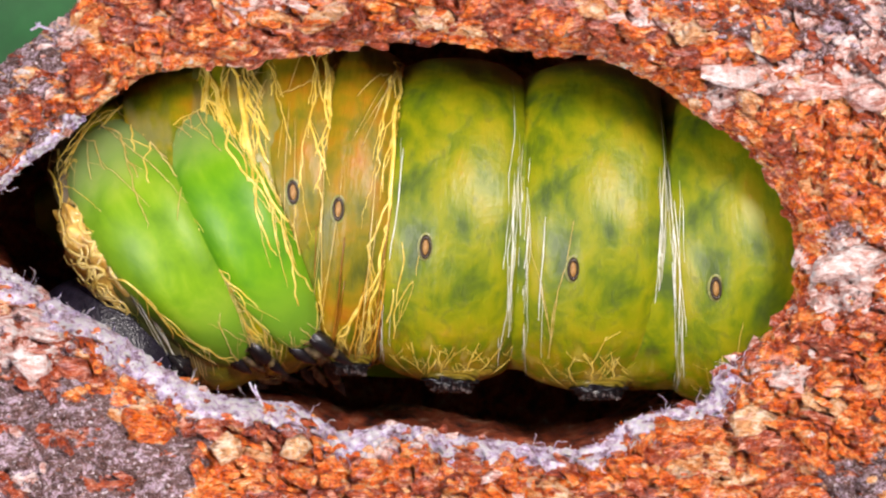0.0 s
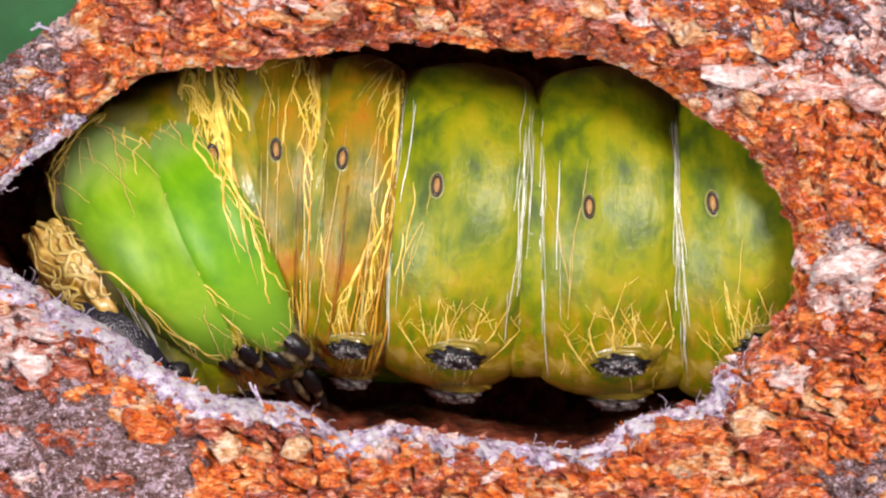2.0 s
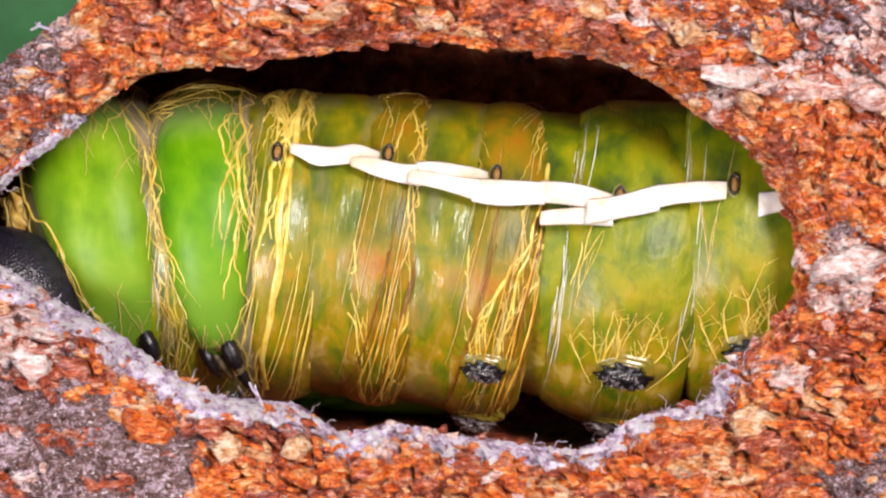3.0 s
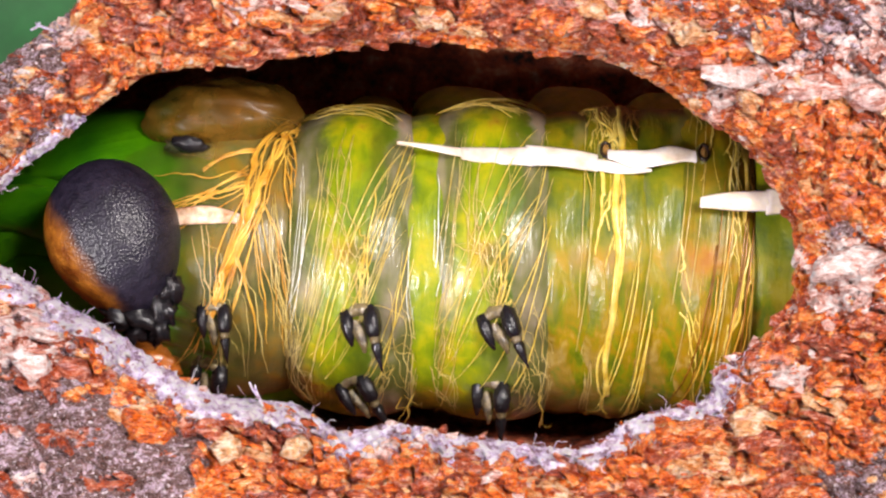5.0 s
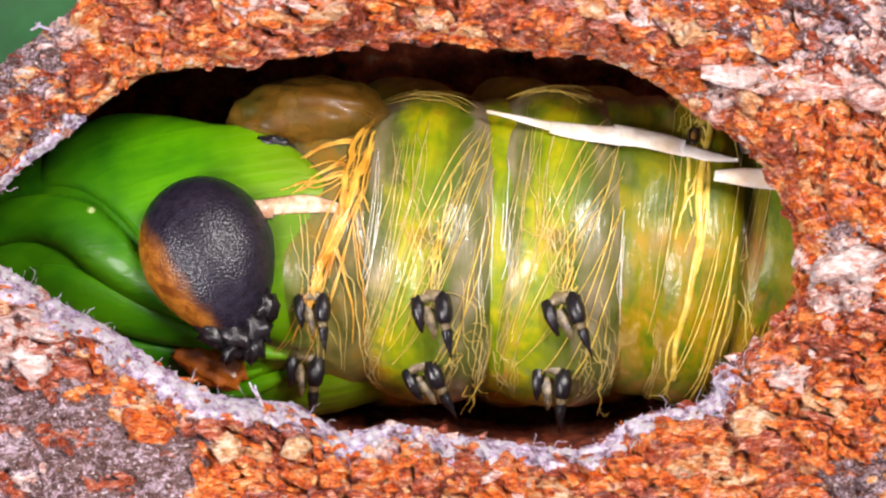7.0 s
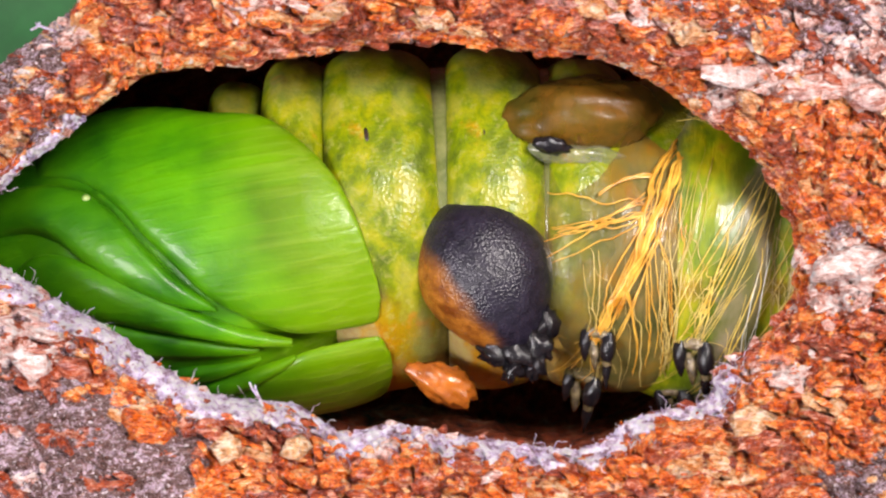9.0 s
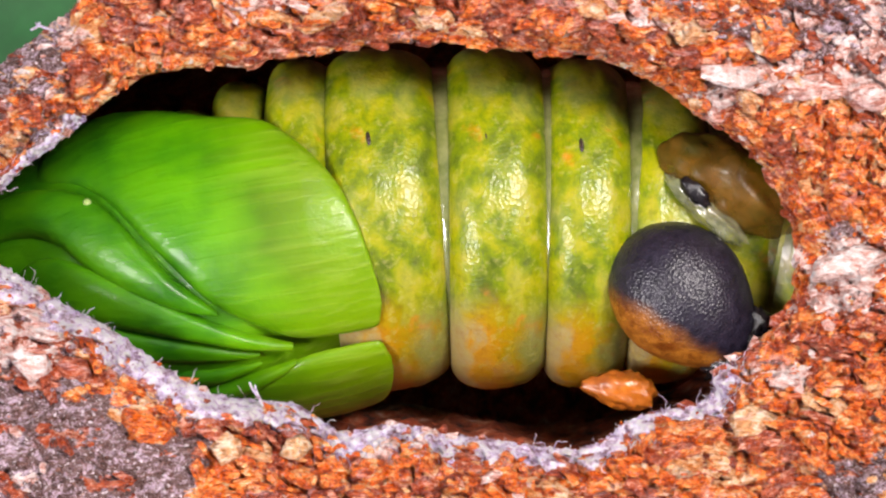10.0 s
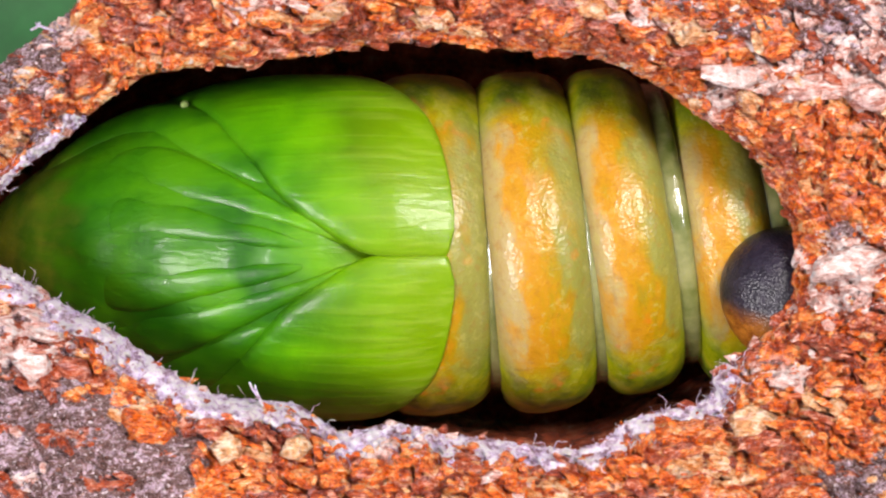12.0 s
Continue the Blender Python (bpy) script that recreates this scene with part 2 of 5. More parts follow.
RUST = plain("rust_shred", (0.16, 0.035, 0.005), (0.50, 0.14, 0.015), 1.0, 0.3, 0.3, 0.2, 0.1)


def head_material():
    m = Mat("head_capsule", rough=0.36, spec=0.42)
    lean = m.math("ADD", m.math("MULTIPLY", m.axis(0), -0.92), m.math("MULTIPLY", m.axis(2), -0.22))
    edge = m.step(m.math("ADD", lean, m.math("MULTIPLY", m.noise(0.8, 3), 0.8)), 1.15, 1.95)
    dark = m.ramp(m.noise(3, 4), (0.3, (0.005, 0.004, 0.009)), (0.7, (0.018, 0.014, 0.026)))
    m.colour(m.mix(edge, dark, m.ramp(m.noise(2, 4), (0.35, (0.13, 0.032, 0.003)), (0.65, (0.34, 0.12, 0.014)))))
    m.bump(m.math("ADD", m.cells(10.0).outputs["Distance"], m.noise(2.0, 3)), 0.035, 0.7)
    return m.m


HEAD = head_material()


def pupa_material(name, kind):
    m = Mat(name, rough=0.42, coat=0.12 if kind == "wing" else 0.0, sss=0.6, spec=0.2)
    if kind == "wing":
        veins = m.noise(1.0, 3, m.stretch(0.22, 1.5, 1.5), 0.5, 0.4)
        base = m.ramp(m.math("ADD", m.math("MULTIPLY", veins, 0.25), m.math("MULTIPLY", m.noise(0.35, 2), 0.75)),
                      (0.36, (0.009, 0.09, 0.001)), (0.48, (0.034, 0.175, 0.001)), (0.62, (0.075, 0.27, 0.001)))
        rear = m.step(m.axis(0), -1.0, 5.5)
        # deeper green towards the front, with the rim's shade painted in
        base = m.mix(m.step(m.axis(0), -5.0, 0.5, 0.55, 0.0), base, (0.010, 0.085, 0.002))
        face = m.step(m.math("ADD", m.axis(0), m.math("MULTIPLY", veins, 3.0)), -8.6, -6.0, 0.75, 0.0)
        base = m.mix(face, base, m.ramp(m.noise(0.9, 4), (0.36, (0.05, 0.09, 0.006)), (0.64, (0.17, 0.15, 0.015))))
        whole = m.mix(m.math("MULTIPLY", rear, 0.8), base, (0.15, 0.255, 0.001))
        streak = m.step(m.noise(1.5, 2, m.stretch(0.12, 2.0, 2.0), 0.5, 0.35), 0.42, 0.72)
        m.colour(m.mix(m.math("MULTIPLY", m.math("MULTIPLY", streak, rear), 0.28), whole, (0.28, 0.37, 0.05)))
        m.bump(m.math("ADD", m.math("MULTIPLY", veins, 0.8), m.math("ADD", m.math("MULTIPLY", streak, 0.35), m.math("MULTIPLY", m.noise(4, 3), 0.5))), 0.05, 0.6)
    else:
        mid = m.noise(0.7, 5, m.stretch(1.3, 1, 0.55), 0.58, 0.3)
        base = m.ramp(mid, (0.34, (0.075, 0.11, 0.006)), (0.45, (0.15, 0.20, 0.001)), (0.56, (0.25, 0.26, 0.001)), (0.72, (0.35, 0.30, 0.02)))
        across = m.math("ADD", m.axis(0), m.math("MULTIPLY", m.math("SUBTRACT", mid, 0.5), 5.0))
        ripe = m.ramp(m.step(across, -1.9, 1.9), (0.05, (0.34, 0.25, 0.10)), (0.25, (0.42, 0.19, 0.012)), (0.52, (0.38, 0.18, 0.003)), (0.72, (0.28, 0.18, 0.003)), (0.92, (0.19, 0.19, 0.04)))
        below = m.step(m.math("ADD", m.axis(1), m.math("MULTIPLY", mid, 1.6)), -4.2, -2.6, 1.0, 0.0)
        whole = m.mix(m.math("MULTIPLY", below, 0.92), base, ripe)
        spots = m.math("MULTIPLY", m.step(m.noise(0.7, 3, None, 0.5), 0.63, 0.76), 0.6)
        whole = m.mix(spots, whole, (0.55, 0.13, 0.01))
        motes = m.noise(2.6, 4, None, 0.65, 0.4)
        whole = m.mix(m.math("MULTIPLY", m.step(motes, 0.52, 0.68), 0.36), whole, m.mix(below, (0.07, 0.10, 0.008), (0.24, 0.10, 0.008)))
        whole = m.mix(m.math("MULTIPLY", m.step(motes, 0.46, 0.34), 0.35), whole, (0.36, 0.33, 0.10))
        pales = m.math("MULTIPLY", m.step(m.noise(0.4, 2, m.stretch(1.8, 1, 0.5)), 0.50, 0.72), 0.2)
        m.colour(m.mix(pales, whole, (0.36, 0.31, 0.17)))
        m.bump(m.math("ADD", m.math("MULTIPLY", m.cells(7.0).outputs["Distance"], 0.22), m.math("MULTIPLY", m.noise(1.0, 4), 1.2)), 0.09, 0.7)
        m.b.inputs["Coat Weight"].default_value = 0.3
        m.b.inputs["Coat Roughness"].default_value = 0.24
    return m.m


P_WING, P_BODY = pupa_material("pupa_wing_green", "wing"), pupa_material("pupa_ring_yellow", "ring")
BEAD = plain("bead_cream", (0.16, 0.28, 0.05), (0.34, 0.42, 0.16), 8, 0.3)
MEMBRANE = plain("ring_membrane", (0.06, 0.085, 0.01), (0.22, 0.22, 0.09), 0.7, 0.25, 0.8, 0.2, 0.08)
LEAF = plain("leaf_green", (0.002, 0.06, 0.010), (0.006, 0.12, 0.02), 0.3, 0.5)


# ---- mesh helpers ----
def mesh_object(name, verts, faces, material, parent=None, label="", smooth=True):
    me = bpy.data.meshes.new(name)
    me.from_pydata([tuple(v) for v in verts], [], faces)
    me.materials.append(material)
    if smooth:
        me.polygons.foreach_set("use_smooth", [True] * len(me.polygons))
    me.update()
    ob = new(name, me)
    ob.parent = parent
    if label:
        ob["label"] = label
    return ob


def thing(name, label, category, group="", kind="", at=None):
    ob = new(name)
    if at is not None:
        ob.matrix_basis = at
    return tagged(ob, label, category, group, kind)


def grid_faces(rows, cols, wrap=False, base=0):
    out = []
    for i in range(rows - 1):
        for j in range(cols if wrap else cols - 1):
            k = (j + 1) % cols
            out.append((base + i * cols + j, base + i * cols + k, base + (i + 1) * cols + k, base + (i + 1) * cols + j))
    return out


class Soup:
    """Collects many small solids into one mesh."""

    def __init__(self):
        self.v, self.f = [], []

    def tube(self, path, radius, sides=4, flat=1.0, up=None):
        n, base = len(path), len(self.v)
        for i, p in enumerate(path):
            d = (path[min(i + 1, n - 1)] - path[max(i - 1, 0)]).normalized()
            ref = up[i] if up else (Vector((0.3, 1, 0.2)) if abs(d.y) < 0.9 else Vector((1, 0, 0)))
            a = d.cross(ref).normalized()
            b = a.cross(d)
            r = radius * (0.35 + 0.65 * math.sin(math.pi * min(0.97, max(0.03, (i + 0.5) / n))) ** 0.5)
            for k in range(sides):
                w = 2 * math.pi * k / sides
                self.v.append(p + a * (r * math.cos(w)) + b * (r * flat * math.sin(w)))
        self.f += grid_faces(n, sides, True, base)
        self.f.append(tuple(base + k for k in range(sides)))
        self.f.append(tuple(base + (n - 1) * sides + k for k in range(sides)))

    def solid(self, verts, faces):
        base = len(self.v)
        self.v += verts
        self.f += [tuple(base + i for i in f) for f in faces]


def fbm(p, scale, octaves=4):
    return noise.fractal(Vector(p) * scale, 1.0, 2.0, octaves)


def ball(name, size, material, parent, at, rough=0.0, seed=0, seg=24, label="", ridge=0.0):
    """A rounded lump with the given half sizes (grid units)."""
    verts, rows = [], seg // 2 + 1
    for i in range(rows):
        a = math.pi * i / (rows - 1)
        for j in range(seg):
            b = 2 * math.pi * j / seg
            n = Vector((math.sin(a) * math.cos(b), math.sin(a) * math.sin(b), math.cos(a)))
            k = 1 + rough * fbm(n + Vector((seed, 0, 0)), 2.2) + ridge * (0.4 - abs(noise.noise((n.x * 1.4 + seed, n.y * 2, n.z * 4.5 + 2 * n.x)) * 1.6))
            verts.append(Vector((n.x * size[0], n.y * size[1], n.z * size[2])) * G * k)
    ob = mesh_object(name, verts, grid_faces(rows, seg, True), material, parent, label)
    ob.matrix_basis = at
    return ob


# ---- cocoon ----
RIM = [(-60, 405), (0, 338), (34, 300), (90, 258), (145, 212), (250, 140), (330, 122), (440, 112), (570, 95), (700, 77), (800, 75), (930, 92),
       (1045, 101), (1160, 150), (1235, 206), (1300, 245), (1350, 300), (1400, 400), (1404, 520), (1345, 600), (1275, 655), (1255, 708),
       (1130, 742), (1040, 796), (900, 786), (760, 765), (690, 755), (605, 770), (520, 720), (400, 705), (310, 668), (200, 590), (90, 530), (0, 468)]
CU, CV = 720, 430


def rim_curve(count):
    n, out = len(RIM), []
    for i in range(count):
        s = i / count * n
        k, f = int(s), s - int(s)
        p = [Vector(RIM[(k + d) % n]) for d in (-1, 0, 1, 2)]
        q = 0.5 * (2 * p[1] + (p[2] - p[0]) * f + (2 * p[0] - 5 * p[1] + 4 * p[2] - p[3]) * f * f + (3 * p[1] - p[0] - 3 * p[2] + p[3]) * f ** 3)
        w = noise.noise((q.x / 16, q.y / 16, 3)) * 5 + noise.noise((q.x / 6, q.y / 6, 7)) * 3
        q += (q - Vector((CU, CV))).normalized() * w
        out.append(q)
    return out


RIM_LINE = rim_curve(900)
RIM_NP = np.array([tuple(p) for p in RIM_LINE])


def rim_distance(u, v):
    return float(np.sqrt(((RIM_NP - (u, v)) ** 2).sum(1).min()))


def lump(u, v):
    """The bark lump at (u, v): its middle, how far inside it (0 at its edge), the same for the finer grains."""
    dist, at = noise.voronoi(Vector((u / 62 + 0.5 * noise.noise((u / 60, v / 60, 3)), v / 38 + 0.5 * noise.noise((u / 60, v / 60, 8)), 0)))
    fine, _ = noise.voronoi(Vector((u / 21, v / 15, 4.0)))
    return (at[0].x * 62, at[0].y * 38), min(1, (dist[1] - dist[0]) * 1.6), min(1, (fine[1] - fine[0]) * 1.6)


def sandy(u, v):
    """1 on the weathered grey stretch, where the bark has crumbled to sand."""
    f = ((u - 110) / 260) ** 2 + ((v - 810) / 185) ** 2 + 0.3 * noise.noise((u / 50, v / 50, 11))
    return max(0.0, min(1.0, (1.15 - f) / 0.3))


def swell(u, v, d):
    """Height of the bark towards the camera, in mm, at distance d from the rim."""
    h = 1.5 * (1 - math.exp(-d / 60)) - 0.0000045 * max(0, d - 120) ** 2
    soft = min(1, 0.25 + d / 60)
    (x, y), big, small = lump(u, v)
    h += soft * (0.75 * fbm((u / 1.5, v, 0), 1 / 120, 3) + 0.30 * (1 - sandy(u, v)) * noise.noise((x / 17, y / 17, 2)) + (0.95 - 0.75 * sandy(u, v)) * big ** 0.5 + 0.30 * small ** 0.6 + 0.22 * fbm((u * 0.6, v, 5), 1 / 12, 4))
    away = falling(u, v) + 40
    if away > 0:
        h -= min(14, 0.0010 * away * away)
    return h


def falling(u, v):
    """How far (u, v) lies past the outer edges of the cocoon, where the bark curves out of sight."""
    wob = 14 * noise.noise((u / 40, v / 40, 4))
    return max(0.62 * (66 - u) + 0.78 * (62 - v) if u < 420 else -99, 0.7 * (u - 1580) + 0.9 * (10 - v)) + wob


# middle, half sizes and turn of each stretch of the bark, and what it is chewed from
ZONES = (
    ((1345, 140, 150, 46, -8), {"pink": 3.0, "tan": 0.4, "orange": 0.3}),
    ((1545, 165, 60, 45, 0), {"pink": 3.0, "tan": 0.4}),
    ((1500, 50, 130, 66, 10), {"grey": 1.6, "pink": 0.7, "red": 0.5}),
    ((1300, 25, 120, 40, 0), {"grey": 1.0, "pink": 0.5, "orange": 0.7, "red": 0.6}),
    ((1500, 480, 105, 80, 15), {"pink": 2.4, "orange": 0.5, "grey": 0.2}),
    ((1330, 645, 66, 62, 0), {"pink": 0.9, "red": 0.7, "grey": 0.6, "orange": 0.6}),
    ((1540, 855, 90, 50, 0), {"grey": 2.0, "tan": 0.3, "red": 0.4}),
    ((235, 690, 130, 58, 38), {"orange": 1.3, "red": 1.0, "tan": 0.3, "grey": 0.4}),
    ((45, 610, 75, 75, 30), {"pink": 1.6, "red": 0.5, "grey": 0.7}),
    ((120, 800, 240, 190, 0), {"grey": 3.0, "red": 0.05, "pink": 0.05}),
    ((60, 85, 110, 60, -30), {"grey": 2.0, "tan": 0.4, "pink": 0.4}),
    ((20, 240, 110, 95, 0), {"orange": 0.9, "red": 0.6, "pink": 0.45, "grey": 0.6, "tan": 0.3}),
    ((700, 40, 460, 95, 0), {"orange": 1.1, "red": 1.5, "tan": 0.2, "pink": 0.06}),
)


def tone_at(u, v, d):
    """Which bark lies where on the cocoon."""
    w = {"orange": 1.7, "red": 0.6, "tan": 0.28, "pink": 0.07}
    for (cu, cv, ru, rv, turn), kinds in ZONES:
        x, y, c, z = u - cu, v - cv, math.cos(radians(turn)), math.sin(radians(turn))
        if ((x * c + y * z) / ru) ** 2 + ((y * c - x * z) / rv) ** 2 < 1 + 0.5 * noise.noise((u / 50, v / 50, 11)):
            w = kinds
            break
    if d < 16:
        w = {"red": 1.0, "grey": 0.7, "pink": 0.4, "orange": 0.5}
    return random.Random(int(u * 7) * 10007 + int(v * 7)).choices(list(w), list(w.values()))[0]


def build_cocoon():
    cocoon = thing("cocoon", "cocoon of chewed orange-brown bark with a torn oval opening", "cocoon", kind="structure")
    n, steps = len(RIM_LINE), 150
    verts = []
    for k in range(-6, steps):
        for p in RIM_LINE:
            c = Vector((CU, CV))
            if k < 0:
                q = c + (p - c) * (1 + 0.006 * -k)
                verts.append(spot(q.x, q.y, 0.15 * -k + 0.1 + 0.08 * fbm((q.x, q.y, k), 1 / 20, 3)))
            else:
                q = c + (p - c) * (1 + 0.004 * k + 0.00005 * k * k)
                d = (q - p).length
                q += Vector((noise.noise((q.x / 15, q.y / 15, 1)), noise.noise((q.x / 15, q.y / 15, 9)))) * 3 * min(1, d / 20)
                verts.append(spot(q.x, q.y, -swell(q.x, q.y, d)))
    here = [(v.x / G / (1 + v.y / AWAY) + 784, 441 - v.z / G / (1 + v.y / AWAY)) for v in verts]
    past = [falling(*q) > 4 for q in here]
    faces = [f for f in grid_faces(steps + 6, n, True) if not any(past[i] for i in f)]
    shell = mesh_object("shell", verts, faces, CRUMB["red"], cocoon)
    order = ["red", "orange", "tan", "pink", "grey"]
    for k in order[1:]:
        shell.data.materials.append(CRUMB[k])
    near = {}
    index = []
    for f in faces:
        u, v = here[f[0]]
        spot_of, big, small = lump(u, v)
        if spot_of not in near:
            near[spot_of] = rim_distance(*spot_of)
        grain = noise.voronoi(Vector((u / 24 + 0.4 * noise.noise((u / 20, v / 20, 5)), v / 14, 1.0)))[1][0]
        pick = spot_of if noise.noise((u / 26, v / 18, 21)) > -0.12 else (grain.x * 24, grain.y * 14)
        index.append(order.index(tone_at(*pick, max(30, near[spot_of]))) if big > 0.06 else 4 if sandy(u, v) > 0.5 else 0)
    shell.data.polygons.foreach_set("material_index", index)
    # the hollow behind the opening
    verts, rows, cols = [], 60, 120
    for i in range(rows):
        a = math.pi * (0.03 + 0.969 * i / (rows - 1))
        for j in range(cols):
            b = 2 * math.pi * j / cols
            w = math.sin(a) ** 0.3
            n3 = Vector((w * math.cos(b), -math.cos(a), w * math.sin(b)))
            f = 1 + 0.03 * fbm(n3, 4, 4)
            verts.append(Vector((-0.0002 + n3.x * 0.0222 * f, 0.0090 + n3.y * 0.0093 * f, 0.0002 + n3.z * 0.0098 * f)))
    keep = [f for f in grid_faces(rows, cols, True) if all(verts[i].y > 0.0009 for i in f)]
    mesh_object("lining", verts, keep, LINING, cocoon, "dark red-brown inner wall of the cocoon")
    # the bed of packed bark on which the body lies, rising to the back
    low = sorted((p.x, p.y) for p in RIM_LINE if p.y > 440)
    us, vs = np.array([a for a, b in low]), np.array([b for a, b in low])
    verts, rows, cols = [], 90, 240
    for i in range(rows):
        deep = 1.0 + 12 * (i / (rows - 1)) ** 1.3
        for j in range(cols):
            u = -90 + 1540 * j / (cols - 1)
            v = float(np.interp(u, us, np.convolve(np.pad(vs, 20, "edge"), np.ones(41) / 41, "valid")))
            h = 0.25 * fbm((u, deep * 50, 0), 1 / 60, 4) + 0.12 * lump(u, deep * 50)[1]
            q = spot(u, v + 62, deep)
            verts.append(q + Vector((0, 0, (0.20 * (deep - 1.0) - 0.12 + h * min(1, (deep - 1) * 0.8)) * 0.001)))
    mesh_object("bed", verts, grid_faces(rows, cols), LINING, cocoon, "packed red-brown bark bed inside the cocoon")
    return cocoon


COCOON = build_cocoon()

# ---- caterpillar in its loosening skin ----
CORE = 7.4
CORE_K = 1 + CORE * 0.001 / AWAY
CATERPILLAR = thing("caterpillar", "plump yellow-green caterpillar moulting inside its bark cocoon", "caterpillar")


def skin_ring(name, width, front, back, material, groove=0.06, seed=0, folds=0.008):
    verts, rows, cols = [], 26, 96
    for i in range(rows):
        s = 2 * i / (rows - 1) - 1
        r = front + (back - front) * (s + 1) / 2
        r *= 1 - groove + groove * max(0, 1 - abs(s) ** 2.0) ** 0.6
        for j in range(cols):
            a = 2 * math.pi * j / cols
            n3 = Vector((s * width / 250, math.cos(a), math.sin(a)))
            k = 1 + folds * fbm(n3 + Vector((seed * 7, 0, 0)), 3.0, 4)
            x = s * width / 2 + 5 * noise.noise((seed, math.cos(a) * 2, math.sin(a) * 2))
            verts.append(Vector((x, r * k * math.cos(a), r * k * math.sin(a))) * G * CORE_K)
    return mesh_object(name, verts, grid_faces(rows, cols, True), material, CATERPILLAR)


def ring_point(width, front, back, groove, s, a, lift):
    r = (front + (back - front) * (s + 1) / 2) * (1 - groove + groove * max(0, 1 - abs(s) ** 2.0) ** 0.6) + lift
    return Vector((s * width / 2, -r * math.cos(a), r * math.sin(a))) * G * CORE_K


def strands(name, spec, parent, material, count, a_range, s_range, thick, wander=0.35, branch=0.5, seed=1, length=1.0, over=1.0):
    """Fine branching strands that run round a ring. Angles in degrees: 0 faces the flank, -90 the belly."""
    rng, soup = random.Random(seed), Soup()
    width, front, back, groove = spec
    todo = []
    while len(todo) < count:
        s, a, way = rng.uniform(*s_range), rng.uniform(*a_range), rng.choice((-1, 1))
        for _ in range(rng.choice((1, 2, 3, 5))):
            todo.append((s + rng.gauss(0, 0.09), radians(a + rng.gauss(0, 12)), way, rng.uniform(0.5, 1.0)))
    while todo:
        s, a, way, size = todo.pop()
        path, up, drift, seed_at = [], [], rng.gauss(0, 0.22) * wander, rng.uniform(0, 99)
        n = int(rng.uniform(12, 30) * length * (0.5 + 0.5 * size))
        for i in range(n):
            p = ring_point(width, front, back, groove, s, a, over + 0.8 * size)
            path.append(p), up.append(Vector((0, p.y, p.z)).normalized())
            a += way * radians(2.3)
            bend = 1.1 * noise.noise((i * 0.13, seed_at, 0)) + 0.8 * noise.noise((i * 0.4, seed_at, 5))
            s = max(-0.97, min(0.97, s + (drift + bend * wander) * 0.10))
            if size > 0.4 and rng.random() < 0.08 * branch:
                todo.append((s, a, way, size * 0.62))
        if len(path) > 3:
            soup.tube(path, thick * size * rng.uniform(0.5, 1.2) * G, 6, 0.4, up)
    return tagged(mesh_object(name, soup.v, soup.f, material, parent), kind="stuff")


def pad_lift(pad, s, deg):
    """Height of a wing bud over its ring at (s, degrees)."""
    s_mid, s_half, a_mid, a_half, dome = pad
    f = (deg - a_mid) / a_half
    if abs(f) >= 1:
        return 0
    g = (s - s_mid) / (s_half * (1 - abs(f) ** 2.6) ** 0.5 * (1.0 + 0.25 * f) + 0.001)
    return 0 if abs(g) >= 1 else max(0, -8 + (dome + 8) * max(0, (1 - abs(g) ** 3) * (1 - abs(f) ** (1.7 if f > 0 else 4))) ** 0.55)


def veins(name, spec, parent, material, lines, seed, pad=None, over=2.0):
    """Branching veins over a ring; each line runs from (s, degrees) to (s, degrees), with thickness and branches."""
    rng, soup, todo = random.Random(seed), Soup(), []
    for s0, a0, s1, a1, thick, sprigs in lines:
        for k in range(2 if thick > 3.5 else 1):
            todo.append((s0 + 0.05 * k, a0, s1 + rng.gauss(0, 0.06), a1, thick * (1 - 0.4 * k), sprigs, 0))
    while todo:
        s0, a0, s1, a1, thick, sprigs, level = todo.pop()
        n, key, path, up = max(6, int(abs(a1 - a0) / 1.5 + 8 * abs(s1 - s0))), rng.uniform(0, 99), [], []
        forks = {rng.randrange(1, n - 1) for _ in range(sprigs)}
        span = min(1, abs(a1 - a0) / 70) ** 1.6
        for i in range(n):
            f = i / (n - 1)
            free = min(1, 4 * f)
            s = s0 + (s1 - s0) * f + free * (0.32 * noise.noise((f * 2.5, key, 1)) + 0.15 * noise.noise((f * 8, key, 2)) + 0.02 * noise.noise((f * 24, key, 3))) * span
            deg = a0 + (a1 - a0) * f + free * 7 * span * noise.noise((f * 6, key, 7))
            s = max(-0.99, min(0.99, s))
            lift = over + (pad_lift(pad, s, deg) if pad else 0)
            p = ring_point(*spec, s, radians(deg), lift + 0.2 * thick * (1 - f))
            path.append(p), up.append(Vector((0, p.y, p.z)).normalized())
            if i in forks and level < 3:
                turn = rng.choice((-1, 1)) * rng.uniform(0.15, 0.6) * max(0.4, span)
                reach = (a1 - a0) * rng.uniform(0.2, 0.55)
                todo.append((s, deg, s + turn, deg + reach, thick * rng.uniform(0.4, 0.7), max(0, sprigs // 3), level + 1))
        if len(path) > 3:
            soup.tube(path, thick * G * rng.uniform(0.7, 1.0), 6, 0.4, up)
    return tagged(mesh_object(name, soup.v, soup.f, material, parent), kind="stuff")


